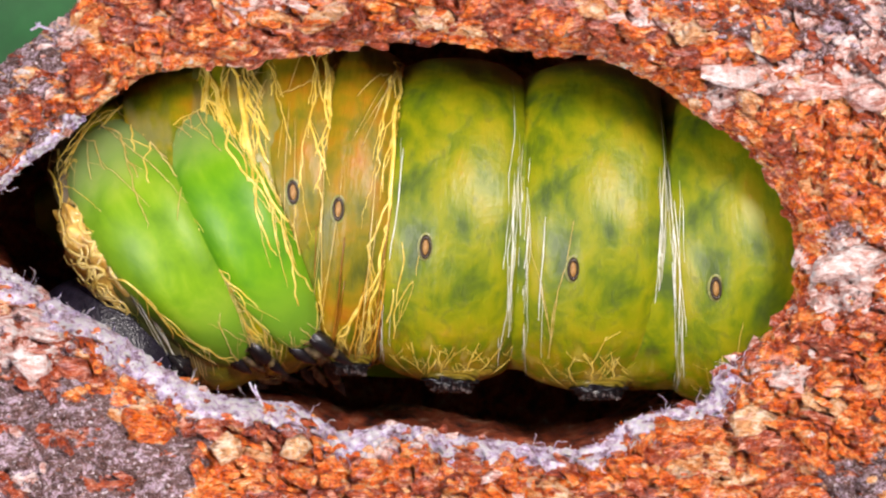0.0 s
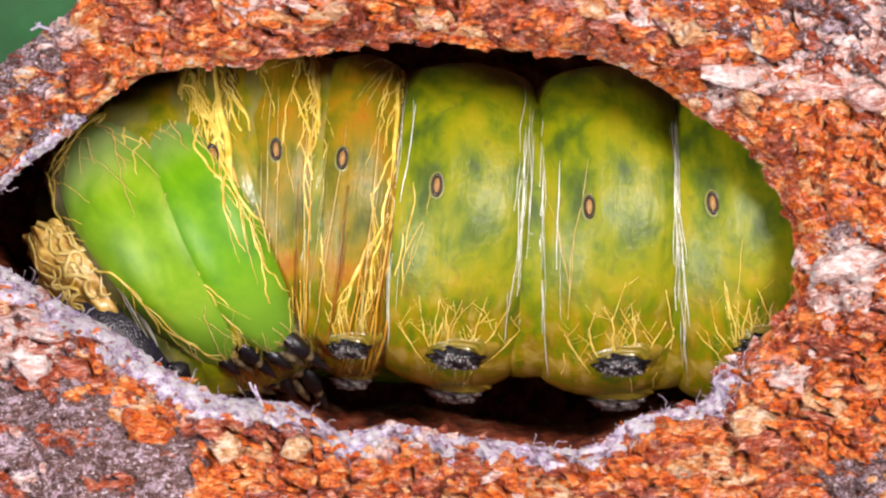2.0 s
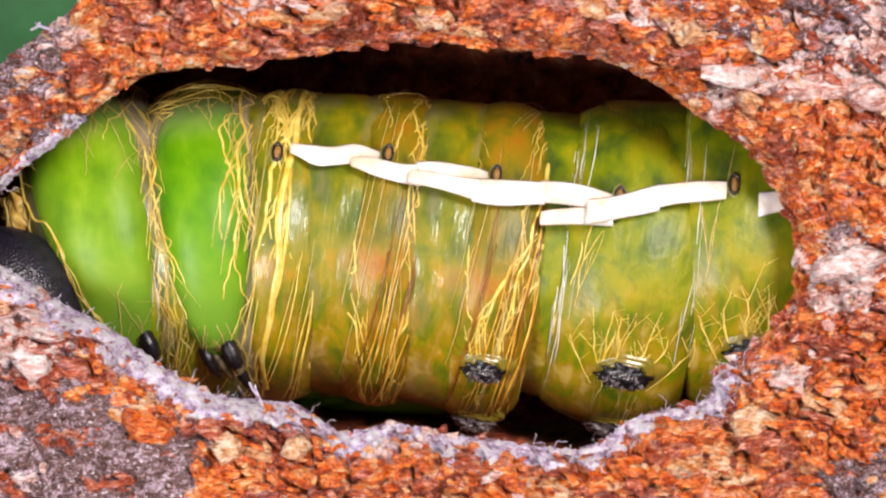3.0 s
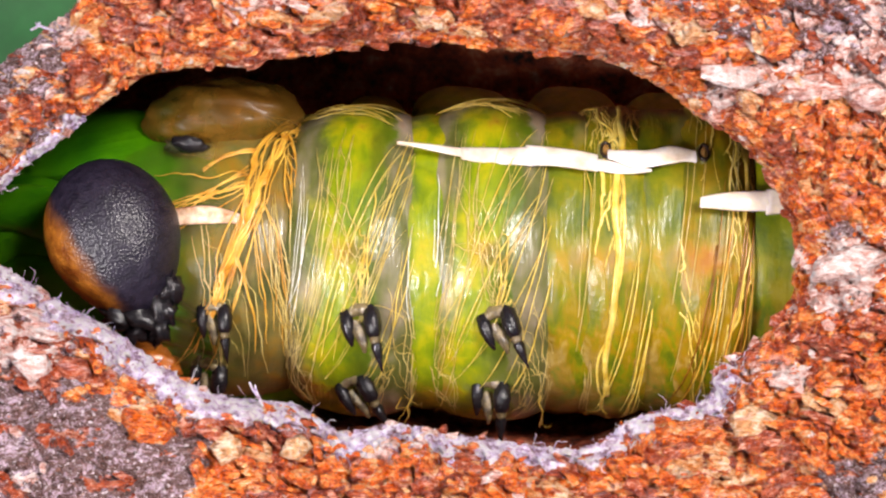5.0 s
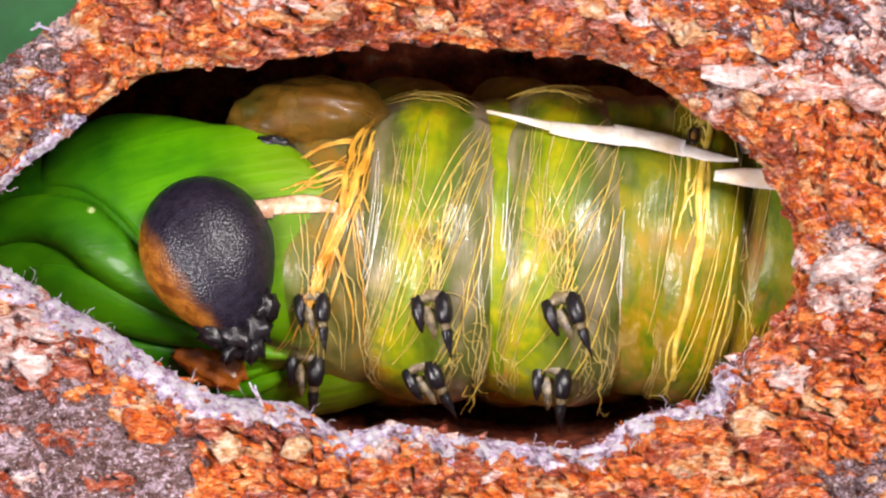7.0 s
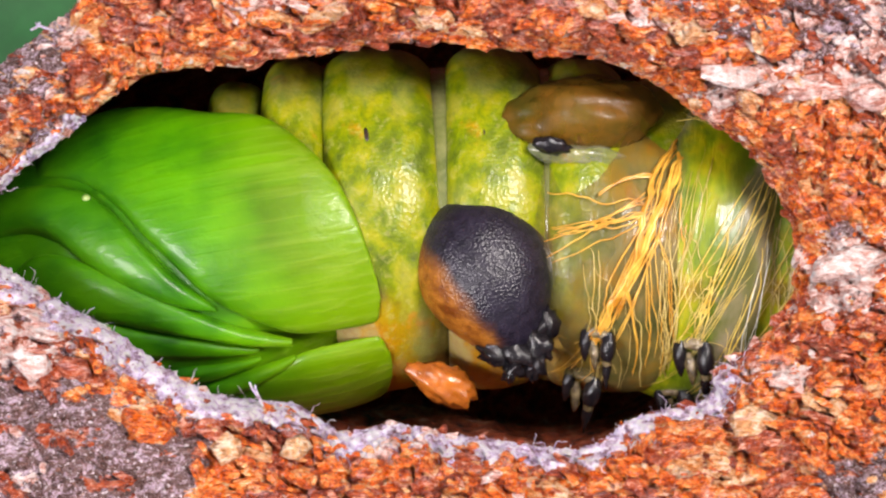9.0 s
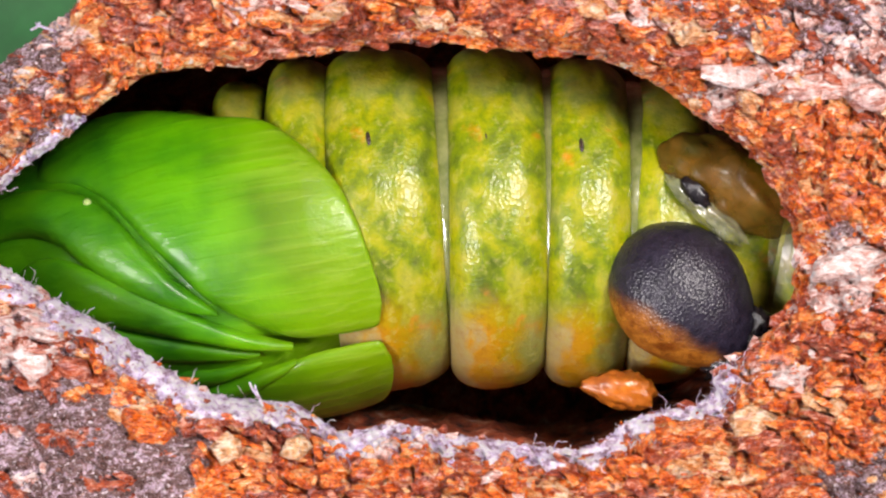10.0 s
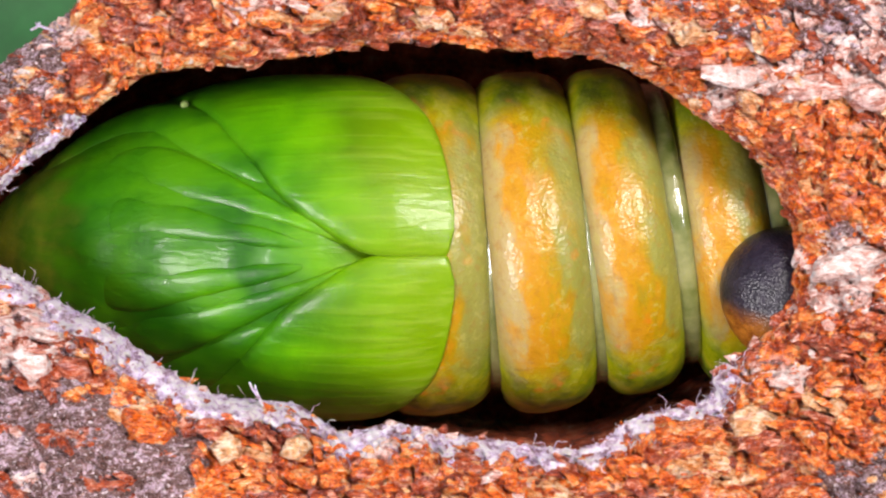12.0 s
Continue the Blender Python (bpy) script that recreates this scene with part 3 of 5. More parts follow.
def spiracle(spec, parent, s, deg):
    m = Matrix.Translation(ring_point(*spec, s, radians(deg), 0)) @ pose(0, 0, 0, -deg)
    ball("spiracle_rim", (15, 1.6, 26), HALO, parent, m, 0.04)
    verts, rows, cols = [], 28, 10
    for i in range(rows):
        a = 2 * math.pi * i / rows
        for j in range(cols):
            b = 2 * math.pi * j / cols
            c = Vector((math.cos(a) * 0.48, 0, math.sin(a)))
            verts.append((c * (18 + 4.3 * math.cos(b)) + Vector((0, -2 + 4.3 * math.sin(b), 0))) * G)
    faces = [(i * cols + j, i * cols + (j + 1) % cols, ((i + 1) % rows) * cols + (j + 1) % cols, ((i + 1) % rows) * cols + j)
             for i in range(rows) for j in range(cols)]
    ob = mesh_object("spiracle", verts, faces, RING, parent, "black oval breathing hole")
    ob.matrix_basis = m
    ball("spiracle_membrane", (5.5, 3, 14), EYELET, parent, m @ pose(0, -3 * G, 0))
    return ob


# the joints of a leg: stations of (x, y, z) and radius, dark or pale
LEG = (
    (((-32, 10, 20), 7), ((-33, -8, 8), 13), ((-28, -14, -14), 13), ((-21, -12, -36), 9), ((-16, -10, -54), 3), "dark"),
    (((-28, -2, 8), 9), ((-12, -14, 20), 13), ((4, -20, 21), 13), ((18, -22, 14), 9), "pale"),
    (((12, -18, 28), 7), ((16, -25, 20), 15), ((22, -31, -2), 17), ((26, -33, -22), 15), ((28, -33, -32), 9), "dark"),
    (((27, -33, -28), 10), ((29, -33, -36), 11), ((31, -33, -44), 9), "pale"),
    (((30, -33, -38), 8), ((32, -33, -48), 12), ((37, -31, -66), 9), ((41, -30, -80), 5), ((47, -28, -98), 1.2), "dark"),
    (((-14, -6, -6), 10), ((-4, -16, -22), 12), ((6, -18, -44), 9), ((10, -16, -64), 3), "pale"),
)


def true_leg(spec, parent, s, deg, lean=0, size=1.0):
    verts, faces, index, sides = [], [], [], 14
    for *stations, tone in LEG:
        base = len(verts)
        pts = [Vector(p) for p, r in stations]
        for i, (p, r) in enumerate(stations):
            d = (pts[min(i + 1, len(pts) - 1)] - pts[max(i - 1, 0)]).normalized()
            a = d.cross(Vector((0.9, 0.3, 0.1))).normalized()
            b = a.cross(d)
            for k in range(sides):
                w = 2 * math.pi * k / sides
                rr = r * (1 + 0.22 * noise.noise((p[0] / 9 + deg, 2 * math.cos(w), 2 * math.sin(w) + s)))
                verts.append((pts[i] + (a * math.cos(w) + b * math.sin(w)) * rr) * G)
        fresh = grid_faces(len(pts), sides, True, base) + [tuple(range(base, base + sides)), tuple(range(len(verts) - sides, len(verts)))]
        faces += fresh
        index += [0 if tone == "dark" else 1] * len(fresh)
    ob = mesh_object("leg", verts, faces, HORN, parent, "glossy black jointed leg with pale joints")
    ob.data.materials.append(JOINT)
    ob.data.polygons.foreach_set("material_index", index)
    ob.matrix_basis = Matrix.Translation(ring_point(*spec, s, radians(deg), -4)) @ pose(0, 0, 0, -deg - (45 if deg < -90 else 20)) @ pose(0, 0, 0, 0, lean, 0) @ Matrix.Diagonal((size, size, size, 1))
    return ob


def proleg(spec, parent, s, deg, size=1.0):
    """A stumpy foot: folds of skin round a dark, crumpled hollow with a wreath of hooks."""
    m = Matrix.Translation(ring_point(*spec, s, radians(deg), 0)) @ pose(0, 0, 0, -deg)
    verts, rows, cols = [], 40, 48
    for i in range(rows):
        f = i / (rows - 1)
        for j in range(cols):
            w = 2 * math.pi * j / cols
            k = 1 + 0.16 * noise.noise((math.cos(w) * 1.6 + deg, math.sin(w) * 1.6, 3 * f + s))
            out = -14 + 24 * f ** 0.7 + 2.2 * math.sin(f * 30 + 2.5 * noise.noise((math.cos(w), math.sin(w), s))) * f - 22 * max(0, (f - 0.84) * 6)
            verts.append(Vector((92 * size * (1 - 0.62 * f) * k * math.cos(w), -out, 62 * size * (1 - 0.62 * f) * k * math.sin(w))) * G)
    ob = mesh_object("proleg", verts, grid_faces(rows, cols, True) + [tuple(range((rows - 1) * cols, rows * cols))], PAD, parent, "wrinkled yellow proleg")
    ob.matrix_basis = m
    ball("proleg_foot", (52 * size, 15, 28 * size), HORN if deg > -90 else HOOK, parent, m @ pose(0, -9 * G, -3 * G), 0.5, seed=s + 4, seg=40, label="dark glossy crumpled foot", ridge=0.45)
    rng, soup = random.Random(int(deg) + int(s * 9)), Soup()
    for k in range(70):
        w = rng.uniform(0, 2 * math.pi)
        reach = rng.uniform(0.5, 1.0)
        p = Vector((44 * size * reach * math.cos(w), -17, 22 * size * reach * math.sin(w) - 4)) * G
        q = p + Vector((math.cos(w) * rng.uniform(-10, 10), -rng.uniform(2, 9), math.sin(w) * rng.uniform(-8, 8) - 5)) * G
        soup.tube([p, (p + q) / 2 + Vector((0, -4 * G, 3 * G)), q], rng.uniform(1.0, 2.4) * G, 5)
    ob = tagged(mesh_object("proleg_hook", soup.v, soup.f, HOOK, parent), kind="stuff")
    ob.matrix_basis = m
    return ob


def hair(name, spec, parent, material, tufts, seed, over=3.0, wave=0.05):
    """Loose tufts of fine, smooth fibre: from (s, degrees) to (s, degrees), how many, how far they fan out at either end, how thick and how bowed."""
    rng, soup = random.Random(seed), Soup()
    for s0, a0, s1, a1, count, fan0, fan1, thick, bow in tufts:
        for _ in range(count):
            side, bend, high = rng.gauss(0, 1), bow + rng.gauss(0, 0.05), rng.uniform(0, 7)
            sa, aa = s0 + side * fan0, a0 + rng.gauss(0, 4) + 20 * fan0 * rng.gauss(0, 1)
            sb, ab = s1 + side * fan1 + rng.gauss(0, fan1 * 0.4), a1 + rng.gauss(0, 10)
            path, up, key = [], [], rng.uniform(0, 99)
            for i in range(20):
                f = i / 19
                curl = wave * (noise.noise((f * 2.2, key, 3)) + 0.35 * noise.noise((f * 7, key, 5))) * min(1, 3 * f)
                s, a = sa + (sb - sa) * f + 4 * f * (1 - f) * bend + curl, aa + (ab - aa) * f + 50 * curl
                p = ring_point(*spec, max(-1.0, min(1.0, s)), radians(a), over + high * 4 * f * (1 - f))
                path.append(p), up.append(Vector((0, p.y, p.z)).normalized())
            soup.tube(path, thick * rng.uniform(0.5, 1.25) * G, 6, 0.4, up)
    return tagged(mesh_object(name, soup.v, soup.f, material, parent), kind="stuff")


def cord(name, spec, parent, material, lines, seed):
    """Flat golden cords, each of three strands that cross, through (s, degrees, half width)."""
    rng, soup = random.Random(seed), Soup()
    for line in lines:
        for strand in range(3):
            path, up, wide, key = [], [], [], rng.uniform(0, 99)
            n = len(line)
            for i in range(8 * (n - 1) + 1):
                k, f = min(n - 2, i // 8), i / 8 - min(n - 2, i // 8)
                p = [line[max(0, min(n - 1, k + d))] for d in (-1, 0, 1, 2)]
                s, a, r = (0.5 * (2 * b + (c - z) * f + (2 * z - 5 * b + 4 * c - e) * f * f + (3 * b - z - 3 * c + e) * f ** 3) for z, b, c, e in zip(*p))
                sway = noise.noise((i * 0.22, key, strand))
                q = ring_point(*spec, max(-1, min(1, s + 0.010 * r * sway)), radians(a + 0.5 * r * noise.noise((i * 0.2, key, 9))), 6 + 3 * strand)
                path.append(q), up.append(Vector((0, q.y, q.z)).normalized()), wide.append(max(0.8, r) * (0.75 - 0.2 * strand))
            base = len(soup.v)
            soup.tube(path, G, 8, 0.35, up)
            for i, q in enumerate(path):
                for m in range(8):
                    d = soup.v[base + 8 * i + m] - q
                    soup.v[base + 8 * i + m] = q + d.normalized() * (d.length if d.length < 1e-9 else wide[i] * G * (1.0 if m % 4 == 0 else 0.35 if m % 4 == 2 else 0.76))
    return tagged(mesh_object(name, soup.v, soup.f, material, parent, "braided golden cord under the skin"), kind="stuff")


# name: width, front radius, back radius, material, spiracle (s, deg), legs
RINGS = [
    ("prothorax", 320, 226, 262, SKIN_VEIL, (0.50, -24), "leg"),
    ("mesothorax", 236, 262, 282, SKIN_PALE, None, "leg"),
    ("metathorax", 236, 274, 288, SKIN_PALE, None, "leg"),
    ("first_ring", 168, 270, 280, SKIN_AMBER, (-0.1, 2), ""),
    ("second_ring", 162, 272, 284, SKIN_RUST_SHADED, (-0.1, 0), ""),
    ("third_ring", 164, 280, 288, SKIN_RUST_SHADED, (-0.2, -2), "proleg"),
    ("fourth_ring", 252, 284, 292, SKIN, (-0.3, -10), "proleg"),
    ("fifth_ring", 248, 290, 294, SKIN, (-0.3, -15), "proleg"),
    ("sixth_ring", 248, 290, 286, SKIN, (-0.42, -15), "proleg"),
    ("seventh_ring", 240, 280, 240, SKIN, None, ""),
]


def wing_pad(spec, parent, s_mid, s_half, a_mid, a_half, dome, material):
    """The green wing bud that bulges through the skin of a thoracic ring."""
    verts, rows, cols = [], 36, 20
    for i in range(rows):
        f = 2 * i / (rows - 1) - 1
        wide = (1 - abs(f) ** 2.6) ** 0.5
        for j in range(cols):
            g = 2 * j / (cols - 1) - 1
            s = s_mid + s_half * g * wide * (1.0 + 0.25 * f)
            lift = -8 + (dome + 8) * max(0, (1 - abs(g) ** 3) * (1 - abs(f) ** (1.7 if f > 0 else 4))) ** 0.55
            verts.append(ring_point(*spec, s, radians(a_mid + a_half * f), lift))
    return mesh_object("wing_bud", verts, grid_faces(rows, cols), material, parent, "bright green wing bud under the skin")


def breathing_tube(spec, parent, s, deg, length, wide, seed, slope=0.0, piece=0, pieces=1, point=0.0, material=TUBE):
    """A flat white lining of a breathing tube that lies along the skin, ahead of its spiracle."""
    rng, verts, rows, cols = random.Random(seed), [], 14, 10
    width, front, back, groove = spec
    r = (front + back) / 2 + 6
    for i in range(rows):
        f = i / (rows - 1)
        x = s * width / 2 - length * f
        along = (piece + 0.9 * f) / pieces
        half = wide * 0.5 * (0.5 + 0.65 * math.sin(math.pi * min(1, 0.12 + 0.9 * along)) + 0.08 * math.sin(17 * along + deg)) * (1 - point * max(0, along - 0.25) / 0.75)
        for j in range(cols):
            w = 2 * math.pi * j / cols
            a = radians(deg + slope * f) + (half * math.cos(w) + 6 * math.sin(along * 8)) / r
            rr = r + 4 * math.sin(w) + rng.uniform(-0.6, 0.6)
            verts.append(Vector((x + rng.uniform(-1, 1), -rr * math.cos(a), rr * math.sin(a))) * G * CORE_K)
    faces = grid_faces(rows, cols, True) + [tuple(range(cols)), tuple(range((rows - 1) * cols, rows * cols))]
    return mesh_object("breathing_tube", verts, faces, material, parent, "shiny white breathing tube lining")


# tufts: from (s, degrees), to (s, degrees), count, fan at either end, thickness, bow
KNOT = [(0.96, 28, 0.60, -16, 11, 0.05, 0.04, 1.6, 0.0), (0.60, -14, 0.14, -60, 12, 0.04, 0.05, 1.6, -0.04), (0.55, -8, -0.45, -22, 8, 0.05, 0.05, 1.7, 0.04), (0.56, -18, 0.80, -80, 6, 0.05, 0.14, 1.2, 0.06),
        (0.9, 22, 0.4, 34, 4, 0.05, 0.12, 1.3, 0.05), (0.9, 24, 0.97, 58, 6, 0.06, 0.03, 1.7, 0.0), (0.16, -56, 0.05, -86, 6, 0.05, 0.2, 1.3, 0.06), (0.85, 14, 0.98, -24, 6, 0.06, 0.03, 1.4, 0.04)]
# the golden cord of the neck and its side branches: s, degrees, half width
CORD = (((0.99, 34, 4), (0.86, 16, 8), (0.70, -4, 9), (0.56, -20, 10), (0.40, -36, 9), (0.24, -50, 8), (0.13, -64, 3)),
        ((0.97, 44, 4), (0.78, 22, 6), (0.56, 4, 7), (0.50, -12, 6), (0.44, -28, 6), (0.36, -42, 4)),
        ((0.56, 4, 5), (0.28, 2, 4), (0.0, -6, 2)), ((0.50, -12, 5), (0.2, -16, 4), (-0.1, -18, 3), (-0.4, -22, 1)),
        ((0.88, 20, 4), (0.97, 6, 3), (0.99, -10, 1)), ((0.36, -40, 4), (0.48, -54, 3), (0.56, -68, 2), (0.55, -82, 1)),
        ((0.20, -54, 5), (0.08, -68, 4), (0.14, -82, 1.5)), ((0.90, 26, 4), (0.97, 50, 4), (0.96, 70, 1)))
FRINGE = [(0.12, -64, -0.50, -26, 6, 0.04, 0.20, 0.8, 0.14), (0.16, -62, 0.60, -26, 6, 0.04, 0.20, 0.8, -0.14), (-0.85, -90, -0.20, 10, 9, 0.06, 0.24, 0.8, 0.10), (0.0, -42, 0.98, -2, 3, 0.14, 0.05, 0.8, 0.08),
          (0.85, -112, 0.60, -62, 9, 0.05, 0.20, 0.8, 0.16), (-0.6, -118, -0.80, -66, 9, 0.08, 0.18, 0.8, -0.14), (0.70, -24, 0.98, 30, 3, 0.12, 0.03, 0.8, 0.08), (0.4, -86, 0.15, -110, 8, 0.08, 0.22, 0.9, 0.16)]
LARVA, BUDS = {}, []
PADS = {1: (-0.02, 0.82, -10, 64, 26), 2: (0.10, 0.66, -14, 57, 25)}
VEINS = {
    1: [(-0.9, 62, -0.75, -40, 2.6, 6), (0.9, 66, 0.8, -70, 3.0, 5)],
    2: [(-0.86, 74, -0.78, -50, 4.2, 7), (0.6, 80, 0.92, -56, 3.8, 7), (-0.3, 80, -0.2, 40, 3.0, 6), (0.2, 76, 0.4, 34, 2.4, 5)],
    3: [(0.3, 48, 0.0, -98, 8.0, 2), (-0.6, 86, 0.1, -8, 5.0, 8), (0.3, 86, 0.6, 10, 4.0, 8), (-0.2, 86, -0.6, 34, 2.4, 5)],
    4: [(-0.7, 86, -0.4, 24, 2.6, 6), (0.65, 84, 0.85, -50, 6.0, 8), (0.3, 70, 0.7, -20, 2.6, 6), (-0.7, -10, -0.3, -80, 3.0, 4)],
    5: [(0.94, 88, 0.85, -58, 5.5, 6), (0.8, -20, -0.2, -60, 3.6, 4), (-0.1, -72, -0.5, -36, 2.4, 6), (0.3, -72, 0.6, -38, 2.4, 6), (-0.6, 60, -0.5, -10, 1.8, 3)],
}
for i, (nm, w, r0, r1, mat, sp, feet) in enumerate(RINGS):
    spec = (w, r0, r1, 0.17)
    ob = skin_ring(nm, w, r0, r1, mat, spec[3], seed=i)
    LARVA[nm] = ob
    if i > 1:
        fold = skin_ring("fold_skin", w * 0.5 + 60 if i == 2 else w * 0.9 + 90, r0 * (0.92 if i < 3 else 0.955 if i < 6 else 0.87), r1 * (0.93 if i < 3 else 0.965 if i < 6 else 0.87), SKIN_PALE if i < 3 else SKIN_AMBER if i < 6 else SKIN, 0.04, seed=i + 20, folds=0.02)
        fold.parent = ob
        fold.location.x = -w * 0.4 * G
    if sp:
        spiracle(spec, ob, *sp)
    if feet == "leg":
        true_leg(spec, ob, 0.15, -66, (12, 4, -6)[i], (0.82, 0.92, 0.92)[i]), true_leg(spec, ob, 0.05, -98, (20, -14, 16)[i], 0.9)
    elif feet == "proleg":
        out = 0.15
        proleg(spec, ob, out, -66 if nm == "sixth_ring" else -72, 0.62 if i == 5 else 0.8), proleg(spec, ob, out, -108, 0.62 if i == 5 else 0.8)
    if nm == "mesothorax":
        BUDS.append(wing_pad(spec, ob, *PADS[1], SKIN_BUD))
    elif nm == "metathorax":
        BUDS.append(wing_pad(spec, ob, *PADS[2], SKIN_LEAF))
    top = {1: 18, 2: 20}.get(i, 1)
    net = {0: (0, 2.6), 1: (0, 3.0), 2: (0, 4.4), 3: (2, 2.6), 4: (2, 2.6), 5: (2, 2.6)}.get(i, (0, 2.6))
    if i in VEINS:
        net_of = veins("golden_vein", spec, ob, AMBER if i == 0 else GOLD, VEINS[i], 30 + i, PADS.get(i), 0.6)
        if i in PADS:
            BUDS.append(net_of)
    if i in (1, 2):
        for nm2, kin in (("pale_vein", [(x, 78 - 6 * k, x + 0.2, 34 - 10 * k, 1.5, 3) for k, x in enumerate((-0.7, -0.3, 0.1, 0.5))]), ("tip_vein", [(x, -80, x * 0.6, -52, 1.3, 3) for x in (-0.5, -0.1, 0.3, 0.6)])):
            BUDS.append(veins(nm2, spec, ob, PALE, kin, 50 + i, PADS[i], 2.0))
    if i > 5:
        veins("foot_vein", spec, ob, GOLD, [(x * 0.45 + 0.1, -80, x + 0.1, -50 - 14 * abs(x), 2.2 - abs(x), 6) for x in (-0.85, -0.5, -0.15, 0.25, 0.55, 0.85)], 60 + i, None, 2.0)
    strands("golden_strand", spec, ob, GOLD, net[0], (25, 85) if i in (1, 2) else (-55, 85), (-0.95, 0.95), net[1], 0.6, 1.0, seed=10 + i, over=top)
    strands("pale_strand", spec, ob, WHITE if i > 5 else PALE, 22 if i > 5 else 8, (-58, -8), (-0.99, -0.93), 0.9, 0.12, 0.3, seed=40 + i, length=0.9)
    if i > 5:
        strands("pale_strand", spec, ob, WHITE, 16, (-62, -20), (0.92, 0.99), 0.8, 0.14, 0.3, seed=140 + i, length=0.9)
    strands("belly_strand", spec, ob, PALE, 0 if i < 3 else 2 if i < 6 else 4, (-130, -60 if i > 5 else -84 if i in (1, 2) else -40), (-0.95, 0.95), 1.5, 0.3, 0.6, seed=70 + i, length=1.0, over=top)
    strands("amber_strand", spec, ob, GOLD, 0 if i < 3 else 3 if i > 5 else 2, (-130, -66 if i > 5 else -84 if i in (1, 2) else -50), (-0.95, 0.95), 2.2, 0.4, 0.8, seed=90 + i, length=0.55 if i > 5 else 1.0, over=top)
    if i == 0:
        hair("knot_fibre", spec, ob, AMBER, KNOT, 5, 5.0, 0.08)
        cord("neck_cord", spec, ob, AMBER, CORD, 7)
        hair("pale_fibre", spec, ob, PALE, [(0.95, -95, 0.75, -20, 12, 0.05, 0.10, 1.0, 0.03), (0.3, -92, 0.1, -40, 9, 0.2, 0.2, 0.9, 0.05)], 6, 3.0, 0.12)
    if i in (1, 2):
        hair("pale_fibre", spec, ob, PALE, FRINGE, 70 + i, 2.5, 0.20)
        hair("golden_fibre", spec, ob, GOLD, [(-0.5, -82, 0.7, -4, 3, 0.07, 0.05, 1.2, -0.16), (0.55, 24, -0.8, 40, 6, 0.08, 0.10, 1.3, 0.0), (-0.6, 44, 0.7, 52, 9, 0.15, 0.18, 1.7, 0.06), (-0.75, 38, 0.3, 34, 5, 0.08, 0.2, 1.6, 0.1), (0.15, -60, 0.25, -40, 5, 0.05, 0.12, 1.4, 0.0), (-0.6, -84, 0.85, 14, 4, 0.20, 0.20, 0.9, 0.22), (0.0, -100, 0.9, -30, 3, 0.2, 0.08, 1.2, 0.16)], 80 + i, 3.5, 0.14)
        hair("white_fibre", spec, ob, WHITE, [(-0.95, -70, -0.75, -18, 5, 0.05, 0.08, 0.8, 0.05), (0.9, -72, 0.95, -20, 4, 0.05, 0.03, 0.8, 0.0)], 90 + i, 2.0)
    if i in (4, 5):
        hair("brown_fibre", spec, ob, BROWN_FIBRE, [(-0.7, -112, 0.1, -20, 2, 0.2, 0.2, 1.9, 0.1), (0.3, -112, 0.95, -10, 3, 0.2, 0.05, 2.2, 0.08)], 190 + i, 2.0, 0.12)
    if i in (3, 4, 5):
        hair("pale_fibre", spec, ob, PALE, [(-0.8, -96, -0.2, 12, 3, 0.16, 0.22, 0.8, 0.03), (0.2, -96, 0.7, 14, 2, 0.16, 0.2, 0.8, 0.03), (0.1, 30, 0.8, 60, 4, 0.3, 0.2, 1.0, 0.04)], 170 + i, 2.5, 0.10)
        hair("golden_fibre", spec, ob, AMBER if i > 3 else GOLD, [(-0.5, -108, 0.2, -24, 2, 0.22, 0.24, 1.6, 0.06), (0.4, -112, 0.9, -30, 3, 0.18, 0.08, 1.8, 0.05)], 180 + i, 3.0, 0.14)
TUBES = []
TUBE_PEACH = plain("breathing_tube_peach", (0.46, 0.20, 0.09), (0.90, 0.68, 0.50), 2.2, 0.25, 0.4, 0.2, 0.08, 0.5, 0.72)
for nm, count, wide, start, slope in (("prothorax", 2, 30, 4.3, 1), ("first_ring", 3, 46, 4.1, 3), ("second_ring", 1, 36, 2.65, -1), ("third_ring", 2, 38, 2.6, -1), ("fourth_ring", 3, 40, 2.6, -1),
                                      ("fifth_ring", 3, 40, 2.1, -5), ("sixth_ring", 3, 40, 2.0, -4)):
    w, r0, r1, mat, (s0, deg), feet = next(r[1:] for r in RINGS if r[0] == nm)
    for k in range(-1 if nm == "first_ring" else 0, count):
        ob = breathing_tube((w, r0, r1, 0.12), LARVA[nm], s0 - 2 * (-76 if k < 0 else 14 + 110 * k) / w, deg - (7 if nm == "first_ring" else 3) + slope * 0.9 * k, 150 if count == 1 else 100 if k < 0 else 122, wide, len(TUBES), slope, k, count, 0.85 if nm == "first_ring" else 0.0, TUBE_PEACH if nm == "prothorax" else TUBE)
        TUBES.append((ob, deg, start + ((0, 0.55, 0.7)[k] if nm == "fifth_ring" else (0, 1.35, 1.6)[k] if nm == "sixth_ring" else 0.04 * k)))


